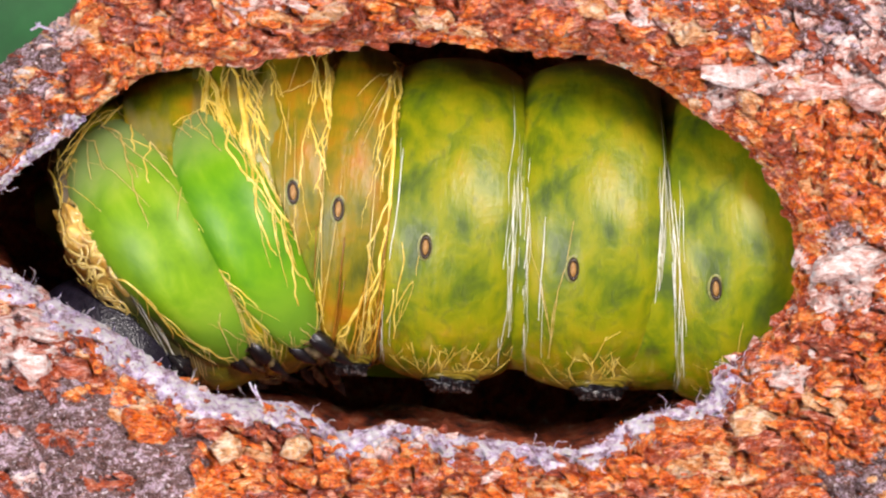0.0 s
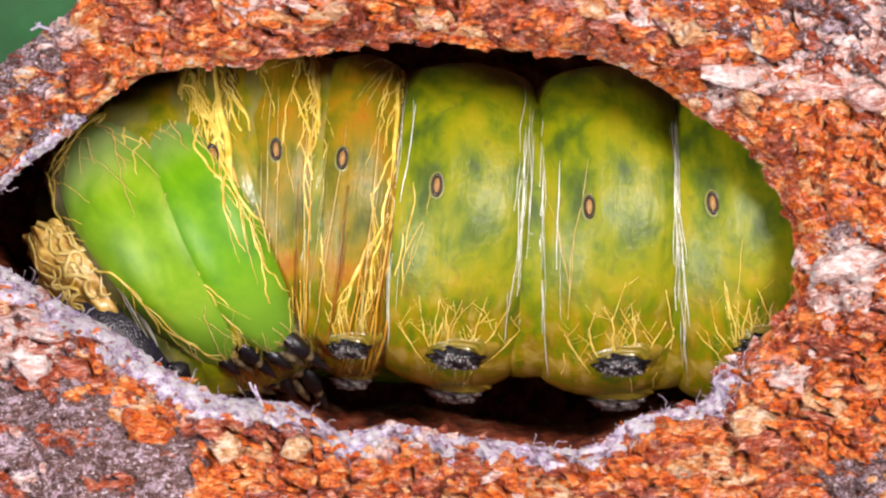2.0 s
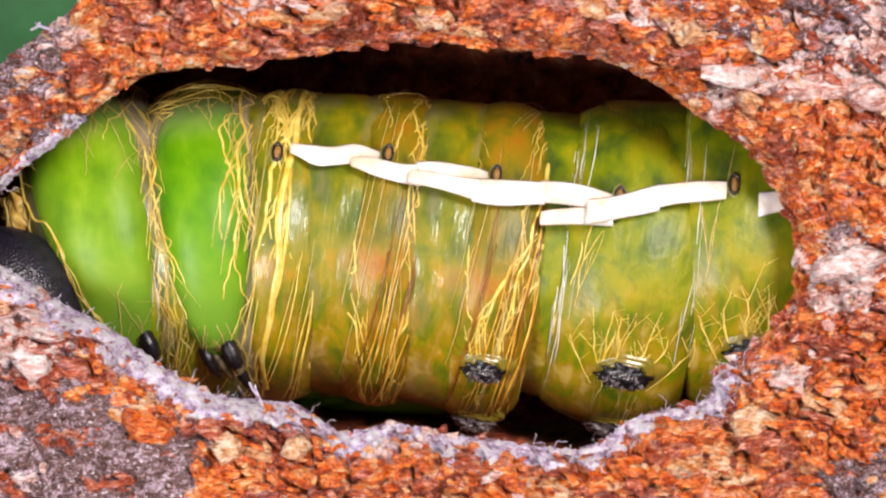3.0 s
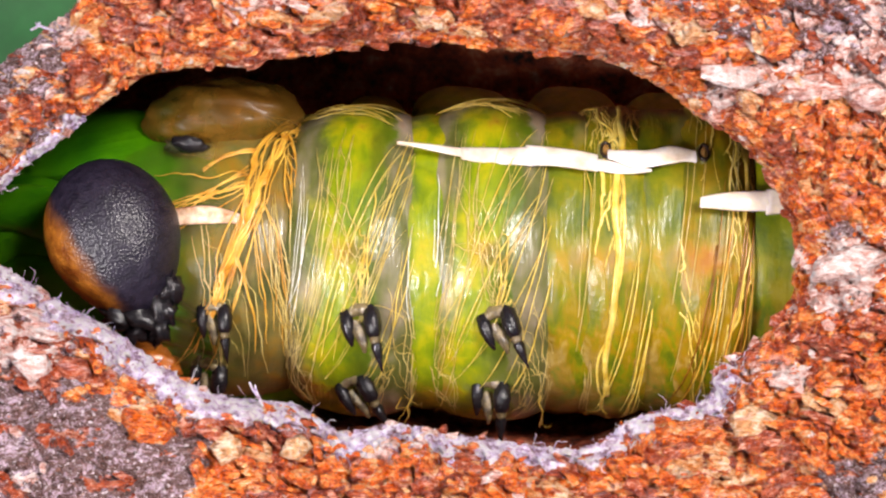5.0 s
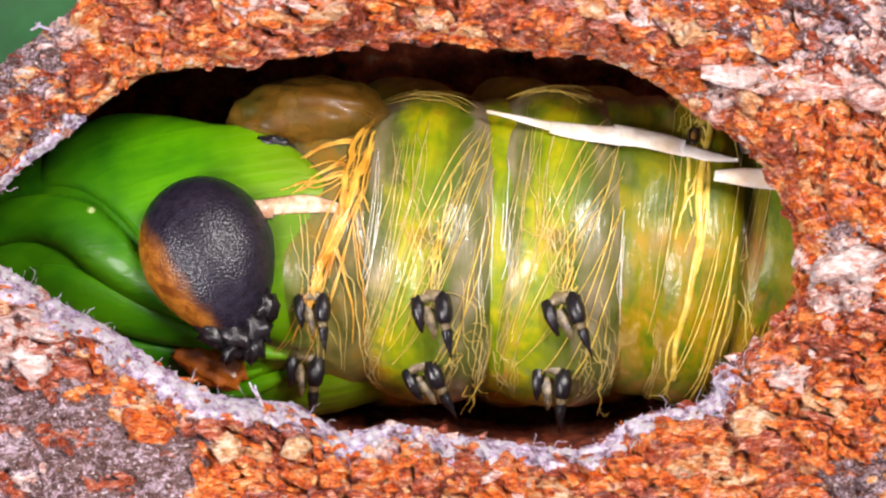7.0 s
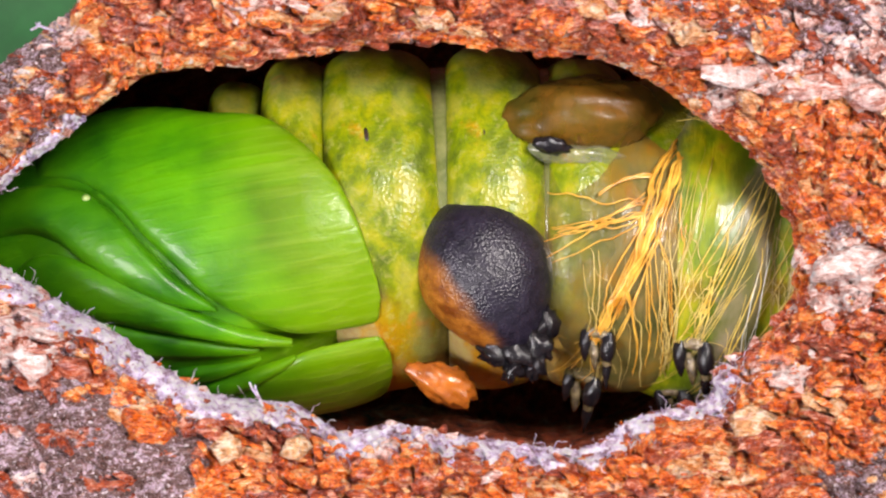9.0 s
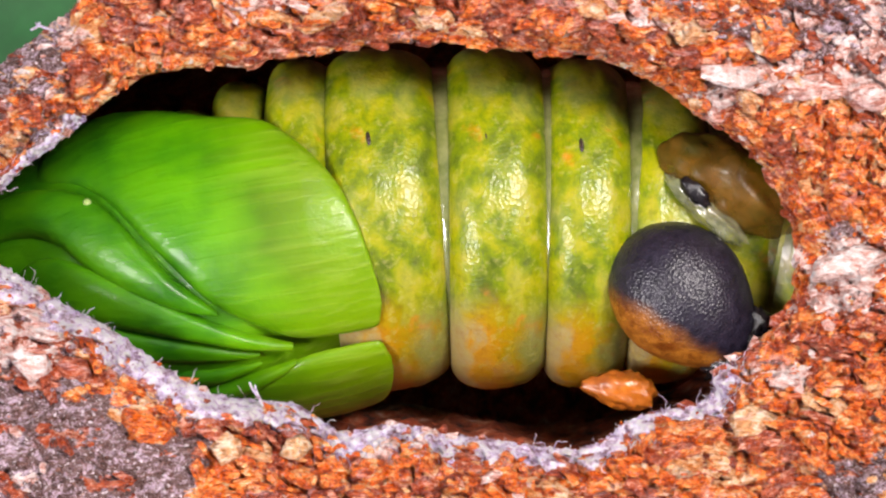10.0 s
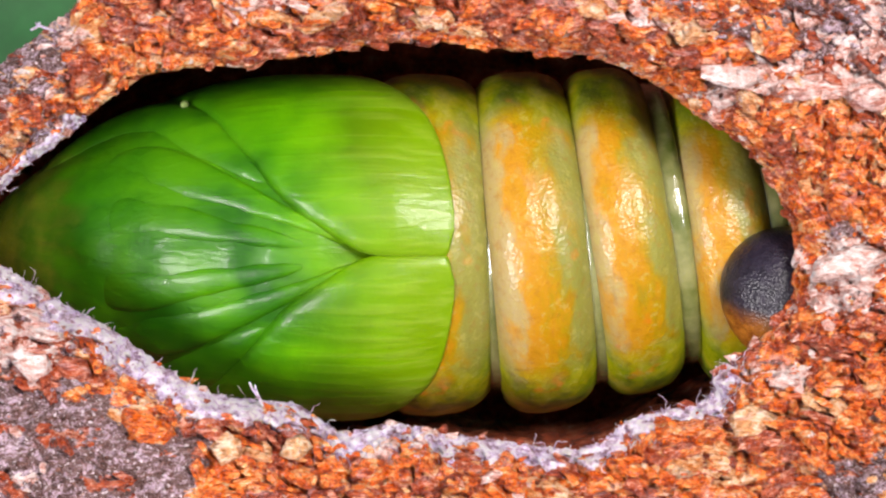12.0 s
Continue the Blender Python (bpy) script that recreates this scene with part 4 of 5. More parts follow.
def head_capsule():
    verts, rows, cols = [], 40, 60
    for i in range(rows):
        a = math.pi * i / (rows - 1)
        for j in range(cols):
            b = 2 * math.pi * j / cols
            x, y, z = math.sin(a) * math.cos(b), math.sin(a) * math.sin(b), math.cos(a)
            wide = 122 * (1 - 0.16 * max(0, -z) + 0.06 * z)
            verts.append(Vector((x * wide, y * 105, z * 150)) * G)
    ob = mesh_object("head", verts, grid_faces(rows, cols, True), HEAD, CATERPILLAR, "black head capsule with a brown face edge")
    for k, (x, z, s) in enumerate(((-46, -130, 30), (-8, -150, 40), (34, -146, 36), (62, -118, 28), (14, -182, 26), (-30, -172, 20))):
        ball("mouthpart", (s * 0.7, 26, s), HORN, ob, pose(x * G, -26 * G, z * G, 0, 20 * k - 40, 0), 0.6, seed=k, seg=20)
    return ob


CAP = head_capsule()
FOLD = ball("neck_fold", (58, 50, 125), BROWN, CATERPILLAR, Matrix(), 0.22, 8, 64, "crumpled amber neck skin", 0.16)


def fold_fibres():
    """Pale golden fibres that wander over the crumpled neck skin."""
    rng, soup = random.Random(31), Soup()
    for _ in range(18):
        a, h, key, path, up = rng.uniform(-150, -30), rng.uniform(-0.9, 0.3), rng.uniform(0, 99), [], []
        for i in range(18):
            z = max(-0.97, min(0.97, h + 0.05 * i + 0.12 * noise.noise((i * 0.4, key, 1))))
            w, r = radians(a + 60 * noise.noise((i * 0.16, key, 5))), math.sqrt(1 - z * z)
            n3 = Vector((r * math.cos(w), r * math.sin(w), z))
            path.append(Vector((n3.x * 66, n3.y * 57, n3.z * 130)) * G), up.append(n3)
        soup.tube(path, rng.uniform(1.6, 4.2) * G, 6, 0.5, up)
    return tagged(mesh_object("fold_fibre", soup.v, soup.f, PALE, FOLD, "tangled pale golden fibres"), kind="stuff")


fold_fibres()
SHRED = ball("skin_shred", (62, 22, 34), RUST, CATERPILLAR, Matrix(), 0.25, 5, 40, "curled orange-brown shred of shed skin", 0.18)
SHIELD = ball("neck_shield", (146, 92, 72), SHIELD_BROWN, CATERPILLAR, Matrix(), 0.08, 3, 72, "glossy see-through brown neck shield with a black spot", 0.05)
ball("spot", (34, 10, 16), HORN, SHIELD, pose(-56 * G, -84 * G, -50 * G, 25, 18, 0), 0.3)
ball("wet_fold", (95, 40, 26), MILK, SHIELD, pose(-20 * G, -26 * G, -66 * G, 0, 12, 0), 0.15, 6, 48, "clear wet skin fold under the shield", 0.08)

# ---- pupa ----
PUPA = thing("pupa", "fresh green pupa with folded wings and yellow abdominal rings", "pupa")
PROFILE = [(-170, 20), (-140, 60), (-100, 108), (-40, 146), (30, 182), (130, 235), (230, 266), (380, 288), (500, 296), (660, 290)]


def girth(s):
    for (a, ra), (b, rb) in zip(PROFILE, PROFILE[1:]):
        if s <= b:
            f = (s - a) / (b - a)
            f = max(0, f)
            return ra + (rb - ra) * f
    return PROFILE[-1][1]


def girth_soft(s):
    return sum(girth(s + d) for d in (-40, -20, 0, 20, 40)) / 5


def fore(s, deg, lift=0.0):
    """A point of the fore body: s from the head end, deg from the belly line (positive: upper flank)."""
    r = girth_soft(s) + lift
    return Vector(((s - 400), -r * math.cos(radians(deg)), r * math.sin(radians(deg)))) * G * CORE_K


def patch(name, lo, hi, s0, s1, height, material, parent, rows=60, cols=28, label="", dome=8):
    """A raised sheath on the fore body between the angles lo(s) and hi(s)."""
    verts = []
    for i in range(rows):
        f = i / (rows - 1)
        f = 1 - (1 - f) ** 1.6
        s = s0 + (s1 - s0) * f
        a0, a1 = lo(s), hi(s)
        for j in range(cols):
            g = j / (cols - 1)
            g = 0.5 - 0.5 * math.cos(math.pi * g)
            e = (1 - abs(2 * g - 1) ** dome) * min(1, f / 0.25) * min(1, 0.1 + (1 - f) / 0.2)
            verts.append(fore(s, a0 + (a1 - a0) * g, -4 + (height + 4) * max(0, e) ** 0.5))
    return mesh_object(name, verts, grid_faces(rows, cols), material, parent, label)


def lerp(points):
    """A smooth line through (s, degrees)."""
    xs, ys = [a for a, b in points], [b for a, b in points]

    def at(s):
        k = max(0, min(len(xs) - 2, sum(1 for x in xs if x <= s) - 1))
        f = max(0, min(1, (s - xs[k]) / (xs[k + 1] - xs[k])))

        def slope(i):
            a, b = max(0, i - 1), min(len(xs) - 1, i + 1)
            return (ys[b] - ys[a]) / (xs[b] - xs[a])
        h = xs[k + 1] - xs[k]
        return ((2 * f ** 3 - 3 * f * f + 1) * ys[k] + (f ** 3 - 2 * f * f + f) * h * slope(k)
                + (3 * f * f - 2 * f ** 3) * ys[k + 1] + (f ** 3 - f * f) * h * slope(k + 1))
    return at


SHEATHS = []


def build_fore():
    verts, rows, cols = [], 70, 96
    for i in range(rows):
        s = -170 + 800 * i / (rows - 1)
        sink = -2 - 60 * max(0, min(1, (s - 450) / 160))
        for j in range(cols):
            turn = 360 * j / cols
            back = max(0, min(1, (min(turn, 360 - turn) - 88) / 30)) * max(0, min(1, (s - 230) / 120))
            verts.append(fore(s, turn, sink - 75 * back + 5 * fbm((s / 80, math.cos(j / 15), math.sin(j / 15)), 1.0, 3)))
    body = mesh_object("fore_body", verts, grid_faces(rows, cols, True), P_WING, PUPA, "glossy leaf-green head and thorax")
    low = lerp([(120, 84), (205, 71), (256, 58), (300, 44), (340, 33), (395, 19), (480, 7), (530, 2), (600, 0.5), (650, 0.5), (668, 2), (677, 9)])
    high = lerp([(120, 116), (180, 120), (252, 113), (378, 96), (430, 89), (520, 82), (575, 71), (630, 55), (655, 42), (670, 28), (678, 16)])
    costa = [(-60, 84), (20, 92), (92, 86), (202, 72), (256, 59), (300, 45), (340, 34), (402, 21)]
    shapes = [("antenna", lerp([(-60, 54), (18, 64), (82, 63), (148, 54), (192, 43), (264, 30), (348, 22), (402, 19)]), lerp(costa), -60, 402, 26, 2.6),
              ("leg_sheath", lerp([(60, 36), (98, 34), (148, 25), (254, 17), (388, 9), (518, 2)]), lerp([(60, 44), (102, 50), (154, 48), (248, 36), (330, 25), (414, 15), (518, 5)]), 60, 518, 20, 3),
              ("leg_sheath", lerp([(40, 8), (200, 5), (300, 3), (460, 1)]), lerp([(40, 30), (148, 25), (254, 16), (388, 8), (460, 3)]), 40, 460, 12, 3)]
    for side in (1, -1):
        wing = patch("wing", (lambda s: low(s) * side), (lambda s: high(s) * side), 120, 678, 19 + 0.8 * side, P_WING, body, 90, 34, "leaf-green wing case")
        SHEATHS.append((wing, 5 if side > 0 else 0, -1.4 * side, 0))
        for nm, a, b, s0, s1, h, dome in shapes:
            ob = patch(nm, (lambda s: a(s) * side), (lambda s: b(s) * side), s0, s1, h, P_WING, body, 60, 18, dome=dome)
            SHEATHS.append((ob, 0, 0, h - 2))
    ball("bead", (8, 8, 8), BEAD, body, Matrix.Translation(fore(212, 66, 16)), 0.05, 2, 16)
    return body


FORE = build_fore()


def pupa_ring(name, width, radius, seed):
    verts, rows, cols = [], 26, 96
    for i in range(rows):
        s = 2 * i / (rows - 1) - 1
        r = radius * (0.78 + 0.22 * max(0, 1 - abs(s) ** 2.8) ** 0.5) * (1 - 0.02 * s)
        for j in range(cols):
            a = 2 * math.pi * j / cols
            k = 1 + 0.006 * fbm((s * 2, math.cos(a) * 2 + seed, math.sin(a) * 2), 2.0, 3)
            verts.append(Vector((s * width / 2, r * k * math.cos(a), r * k * math.sin(a))) * G * CORE_K)
    ob = mesh_object(name, verts, grid_faces(rows, cols, True), P_BODY, PUPA)
    inner = []
    for i in range(12):
        f = 2 * i / 11 - 1
        for j in range(72):
            a = 2 * math.pi * j / 72
            r = radius * 0.87 * (0.86 + 0.14 * max(0, 1 - abs(f) ** 4) ** 0.5)
            inner.append(Vector((width * 0.5 + f * 26 + 6, r * math.cos(a), r * math.sin(a))) * G * CORE_K)
    mesh_object("membrane", inner, grid_faces(12, 72, True), MEMBRANE, ob, "pale glossy membrane between two rings")
    ball("spiracle", (5, 3, 16), RING, ob, Matrix.Translation(ring_point(width, radius, radius, 0, -0.2, radians(108), -1)) @ pose(0, 0, 0, -108, 12))
    return ob


PUPA_RINGS = [("abdomen_ring", 100, 205), ("abdomen_ring", 108, 250), ("abdomen_ring", 125, 284), ("abdomen_ring", 204, 302), ("abdomen_ring", 178, 302),
              ("abdomen_ring", 152, 290), ("abdomen_ring", 150, 268), ("abdomen_ring", 150, 235)]
ABDOMEN = [pupa_ring(nm, w, r, k) for k, (nm, w, r) in enumerate(PUPA_RINGS)]

# ---- leaf far behind the bark ----
def build_leaf():
    verts, rows, cols = [], 30, 20
    for i in range(rows):
        for j in range(cols):
            f, g = i / (rows - 1), 2 * j / (cols - 1) - 1
            w = 0.018 * math.sin(math.pi * min(1, f * 0.97 + 0.015)) ** 0.7
            verts.append(Vector((-0.03 + 0.05 * f, 0.03 + 0.004 * abs(g) + 0.003 * math.sin(3 * f), 0.012 + g * w)))
    ob = mesh_object("leaf", verts, grid_faces(rows, cols), LEAF)
    mod = ob.modifiers.new("thickness", "SOLIDIFY")
    mod.thickness = 0.0003
    return tagged(ob, "dark green leaf behind the cocoon", "leaf")


build_leaf()


# ---- bark chips and silk on the cocoon ----
def surface(u, v, d):
    return spot(u, v, -swell(u, v, d))


def surface_frame(u, v, d):
    p, e = surface(u, v, d), 8
    a = surface(u + e, v, rim_distance(u + e, v)) - p
    b = surface(u, v - e, rim_distance(u, v - e)) - p
    n = b.cross(a).normalized()
    if n.y > 0:
        n = -n
    return p, n


def chip_shape(rng, long, wide, thick):
    """A torn flake: an uneven outline, a raised crooked top."""
    n = rng.choice((5, 6, 7))
    verts, faces = [], []
    for layer, k, h in ((0, 1.0, -0.5), (1, 1.06, 0.1), (2, 0.72, 0.75)):
        for i in range(n):
            a = 2 * math.pi * (i + rng.uniform(-0.3, 0.3)) / n
            r = k * rng.uniform(0.7, 1.15)
            verts.append(Vector((math.cos(a) * long * r, math.sin(a) * wide * r, (h + rng.uniform(-0.25, 0.25)) * thick)) * G)
    verts.append(Vector((rng.uniform(-0.2, 0.2) * long, rng.uniform(-0.2, 0.2) * wide, thick * rng.uniform(0.5, 1.0))) * G)
    for layer in (0, 1):
        for i in range(n):
            j = (i + 1) % n
            faces.append((layer * n + i, layer * n + j, (layer + 1) * n + j, (layer + 1) * n + i))
    for i in range(n):
        faces.append((2 * n + i, 2 * n + (i + 1) % n, 3 * n))
    return verts, faces


def chip_pose(u, v, d, rng, lean=0.35):
    p, n = surface_frame(u, v, d)
    n = (n + Vector((rng.uniform(-1, 1), rng.uniform(-0.3, 0.3), rng.uniform(-1, 1))) * lean).normalized()
    ang = noise.noise((u / 170, v / 170, 2)) * 1.6 + rng.gauss(0, 0.35)
    if u > 1230:
        ang += 0.9 * (1 if v < 400 else -0.4)
    elif u < 300:
        ang += 0.6 if v < 400 else -0.6
    x = Vector((math.cos(ang), 0, -math.sin(ang) if u > 1230 else math.sin(ang)))
    x = (x - n * x.dot(n)).normalized()
    return Matrix.Translation(p) @ Matrix((x, n.cross(x), n)).transposed().to_4x4()


def build_chips():
    rng = random.Random(5)
    soups = {k: Soup() for k in TONES}
    made = 0
    while made < 6500:
        u, v = rng.uniform(-60, 1630), rng.uniform(-60, 940)
        x, y = (u - CU), (v - CV)
        d = rim_distance(u, v)
        i = int(((RIM_NP - (u, v)) ** 2).sum(1).argmin())
        if (RIM_LINE[i] - Vector((CU, CV))).length > Vector((x, y)).length and d > 1:
            continue
        if rng.random() < min(0.4, d / 900) or falling(u, v) > 0:
            continue
        tone = tone_at(*lump(u + rng.gauss(0, 14), v + rng.gauss(0, 10))[0], d) if rng.random() < 0.7 else tone_at(u, v, d)
        big = rng.random() ** 3.2
        if tone == "grey":
            long, wide = 2.5 + 6 * big, 2 + 4 * big
        else:
            long, wide = 3.5 + 26 * big, 2.5 + 12 * big
        verts, faces = chip_shape(rng, long, wide, wide * 0.6 + 1)
        m = chip_pose(u, v, d, rng, 0.35)
        soups[tone].solid([m @ q for q in verts], faces)
        made += 1
    for k, soup in soups.items():
        tagged(mesh_object("bark_crumbs", soup.v, soup.f, CRUMB[k], COCOON, smooth=False), kind="stuff")
    shapes = {}
    for k in TONES:
        for i in range(6):
            verts, faces = chip_shape(rng, rng.uniform(16, 38), rng.uniform(9, 20), rng.uniform(5, 9))
            me = bpy.data.meshes.new("bark_chip")
            me.from_pydata([tuple(q) for q in verts], [], faces)
            me.materials.append(CHIP[k])
            shapes[k, i] = me
    made = 0
    while made < 290:
        u, v = rng.uniform(0, 1568), rng.uniform(-10, 892)
        d = rim_distance(u, v)
        i = int(((RIM_NP - (u, v)) ** 2).sum(1).argmin())
        if d < 14 or falling(u, v) > -25 or (RIM_LINE[i] - Vector((CU, CV))).length > Vector((u - CU, v - CV)).length:
            continue
        tone = tone_at(*lump(u, v)[0], d)
        if tone == "grey" or (tone == "pink" and u < 300):
            continue
        ob = new("bark_chip", shapes[tone, rng.randrange(6)])
        ob.parent = COCOON
        ob.matrix_basis = chip_pose(u, v, d, rng, 0.25)
        made += 1
    for u, v, tone, long, wide, turn in ((160, 42, "tan", 40, 34, 80), (1330, 752, "tan", 46, 26, 10), (1285, 135, "pink", 64, 24, -8), (1440, 165, "pink", 88, 26, 8), (1500, 470, "pink", 70, 34, 20),
                                         (1545, 170, "pink", 40, 30, 0), (400, 792, "tan", 34, 26, 30), (1375, 85, "orange", 34, 22, 20), (265, 752, "orange", 60, 26, -35), (135, 660, "red", 34, 22, -20),
                                         (60, 645, "pink", 44, 34, -30), (1260, 85, "orange", 40, 30, 10), (1545, 690, "tan", 24, 34, 0), (520, 800, "tan", 30, 20, 40), (1330, 225, "orange", 60, 16, -50)):
        verts, faces = chip_shape(rng, long, wide, 16)
        ob = mesh_object("bark_chip", verts, faces, CHIP[tone], COCOON)
        p, n = surface_frame(u, v, rim_distance(u, v))
        n = (n + Vector((0, -1.2, 0))).normalized()
        x = Vector((math.cos(radians(turn)), 0, math.sin(radians(turn))))
        x = (x - n * x.dot(n)).normalized()
        ob.matrix_basis = Matrix.Translation(p + n * 0.00035) @ Matrix((x, n.cross(x), n)).transposed().to_4x4()


def build_silk():
    rng, soup = random.Random(8), Soup()
    lower = [p for p in RIM_LINE if p.y > 480 and p.x < 1290]
    upper = [p for p in RIM_LINE if p.y <= 330 and p.x < 150]
    for k in range(420):
        p = rng.choice(lower if rng.random() < 0.93 else upper)
        out = (p - Vector((CU, CV))).normalized()
        d = 10 + 30 * rng.random()
        q, way = p + out * d, rng.uniform(-0.6, 0.6) + rng.choice((0, math.pi))
        ahead = Vector((-out.y, out.x))
        path, lift = [], rng.uniform(0.04, 0.14)
        for i in range(rng.randrange(5, 13)):
            path.append(spot(q.x, q.y, -swell(q.x, q.y, rim_distance(q.x, q.y)) - 0.05 - lift))
            q = q + (ahead * math.cos(way) + out * math.sin(way)) * rng.uniform(3, 7)
            way += rng.gauss(0, 0.5)
        soup.tube(path, rng.uniform(0.5, 1.3) * G, 3)
    for k in range(900):
        p = rng.choice(lower if rng.random() < 0.93 else upper)
        out = (p - Vector((CU, CV))).normalized()
        q = p + out * (26 * rng.random() ** 1.4 - 3)
        verts, faces = chip_shape(rng, rng.uniform(3, 9), rng.uniform(2, 5), rng.uniform(2, 5))
        m = chip_pose(q.x, q.y, rim_distance(q.x, q.y), rng, 0.6)
        soup.solid([m @ w for w in verts], faces)
    crust, span = [], 16
    run = [k for k, p in enumerate(RIM_LINE) if (p.y > 470 and p.x < 1290) or (p.x < 150 and p.y < 340)]
    for k in run:
        p = RIM_LINE[k]
        out = (p - Vector((CU, CV))).normalized()
        wide = (58 if p.x < 520 else 38) + 44 * noise.noise((p.x / 45, p.y / 45, 6)) + 10 * noise.noise((p.x / 9, p.y / 9, 6))
        if p.y < 340:
            wide *= 0.5
        for j in range(span):
            f = j / (span - 1)
            q = p + out * (max(5, wide) * f - 5)
            q += Vector((noise.noise((q.x / 6, q.y / 6, 1)), noise.noise((q.x / 6, q.y / 6, 2)))) * 3
            lift = 0.26 * math.sin(math.pi * min(1, 0.15 + 0.85 * f)) ** 0.6 * (0.6 + 0.9 * fbm((q.x, q.y, 0), 1 / 12, 4)) - 0.10 * f ** 6
            crust.append(spot(q.x, q.y, -swell(q.x, q.y, max(0, f * wide)) - lift))
    faces = []
    for a, b in zip(range(len(run)), range(1, len(run))):
        if run[b] == run[a] + 1:
            faces += [(a * span + j, a * span + j + 1, b * span + j + 1, b * span + j) for j in range(span - 1)]
    soup.solid(crust, faces)
    tagged(mesh_object("silk_edge", soup.v, soup.f, SILK, COCOON, "matted pale lilac silk along the torn edge"), kind="stuff")
    for u, v, du, dv in ((470, 735, -26, -60), (462, 730, -8, -50), (70, 42, -12, 10), (100, 60, -34, -20)):
        soup = Soup()
        d = rim_distance(u, v)
        a = spot(u, v, -swell(u, v, d) - 0.05)
        b = spot(u + du, v + dv, -swell(u, v, d) - 0.5)
        soup.tube([a.lerp(b, f) + Vector((math.sin(f * 5) * 3 * G, 0, math.cos(f * 4) * 2 * G)) for f in (0, 0.2, 0.4, 0.6, 0.8, 1)], 2.6 * G, 5)
        mesh_object("silk_thread", soup.v, soup.f, SILK, COCOON)


build_silk()
build_chips()


# ---- what moves ----
def rows_of(table, deep=CORE):
    """Rows of (seconds, u, v, lean, roll), and how much deeper in mm."""
    out = []
    for t, u, v, lean, roll, *more in table:
        p = spot(u, v, deep + sum(more))
        out.append((t, pose(p.x, p.y, p.z, -roll, lean, 0)))
    return out


def held(*rows):
    """Repeats the first and last row at the clip's ends."""
    rows = list(rows)
    if rows[0][0] > 0:
        rows.insert(0, (0, *rows[0][1:]))
    if rows[-1][0] < 12:
        rows.append((12, *rows[-1][1:]))
    return rows


# each table: start, second rest, third, fourth, then the slide of the skin to the tail
LARVA_WAY = {
    "prothorax": [(352, 425, -30, 8, 1.2), (370, 450, -36, 10, 1.2), (280, 440, -26, 20, 1.2), (270, 435, -8, 30, 1.0), (375, 455, 0, 42), (470, 450, 0, 44), (680, 440, 0, 44, -0.6), (1040, 440, 5, 27, -1.2), (1440, 430, 10, 45), (1580, 430, 10, 45)],
    "mesothorax": [(304, 430, -33, 8), (350, 450, -39, 10), (264, 440, -28, 18), (200, 430, -12, 26), (630, 464, 0, 45), (690, 460, 2, 45), (880, 420, 2, 45, -0.6), (1220, 440, 8, 26, -0.5), (1500, 440, 10, 45), (1600, 440, 10, 45)],
    "metathorax": [(430, 395, -27, 8), (442, 440, -37, 10), (360, 410, -23, 18), (375, 436, -3, 26), (862, 464, 0, 45), (918, 460, 2, 45), (1085, 420, 3, 45, 0.2), (1365, 440, 8, 26, 0.8), (1540, 440, 10, 45), (1610, 440, 10, 45)],
    "first_ring": [(455, 350, -13, 0), (440, 370, -18, 16), (420, 375, -12, 20), (508, 440, 6, 34), (1070, 464, 0, 42), (1150, 460, 4, 42), (1290, 420, 6, 42, 0.6), (1460, 440, 8, 42, 1.6), (1570, 440, 10, 42), (1620, 440, 10, 42)],
    "second_ring": [(540, 345, -3, 0), (542, 352, -5, 18), (500, 372, -3, 20), (700, 448, 8, 37), (1230, 464, 2, 42), (1295, 460, 6, 42, 0.8), (1400, 440, 8, 42, 2.0), (1530, 440, 8, 42, 2.2), (1590, 440, 10, 42), (1630, 440, 10, 42)],
    "third_ring": [(625, 365, 3, 0), (662, 366, 2, 19), (602, 390, 4, 22), (900, 470, 9, 34), (1370, 455, 3, 42, 1.5), (1400, 450, 8, 42, 2.6), (1460, 440, 8, 42, 3.0), (1560, 440, 8, 42), (1600, 440, 10, 42), (1640, 440, 10, 42)],
    "fourth_ring": [(795, 390, 3, 0), (848, 384, 3, 21), (780, 410, 5, 24), (1140, 475, 9, 34), (1480, 455, 3, 42, 2.2), (1500, 450, 8, 42, 3.0), (1530, 440, 8, 42, 3.0), (1590, 440, 8, 42), (1610, 440, 10, 42), (1650, 440, 10, 42)],
    "fifth_ring": [(1040, 400, 0, 0), (1092, 405, 0, 19), (1052, 415, -2, 26), (1333, 445, 5, 38), (1560, 455, 3, 42), (1570, 450, 8, 42), (1590, 440, 8, 42), (1610, 440, 8, 42), (1620, 440, 10, 42), (1655, 440, 10, 42)],
    "sixth_ring": [(1290, 430, -4, 0), (1320, 425, -4, 20), (1280, 425, -6, 34), (1525, 450, 3, 36), (1620, 455, 3, 42), (1630, 450, 8, 42), (1640, 440, 8, 42), (1650, 440, 8, 42), (1650, 440, 10, 42), (1660, 440, 10, 42)],
    "seventh_ring": [(1480, 440, -4, 0), (1490, 440, -4, 20), (1420, 440, -4, 26), (1600, 450, 0, 34), (1660, 455, 3, 42), (1660, 450, 8, 42), (1660, 440, 8, 42), (1660, 440, 8, 42), (1660, 440, 10, 42), (1670, 440, 10, 42)],
}
REST = ((0.0, 0.6), (0.95, 1.6), (2.3, 2.6), (3.1, 3.3), (4.7, 5.3), (5.6, 6.8), (7.2,), (8.8, 9.4), (9.6, 10.6), (10.9, 12.0))


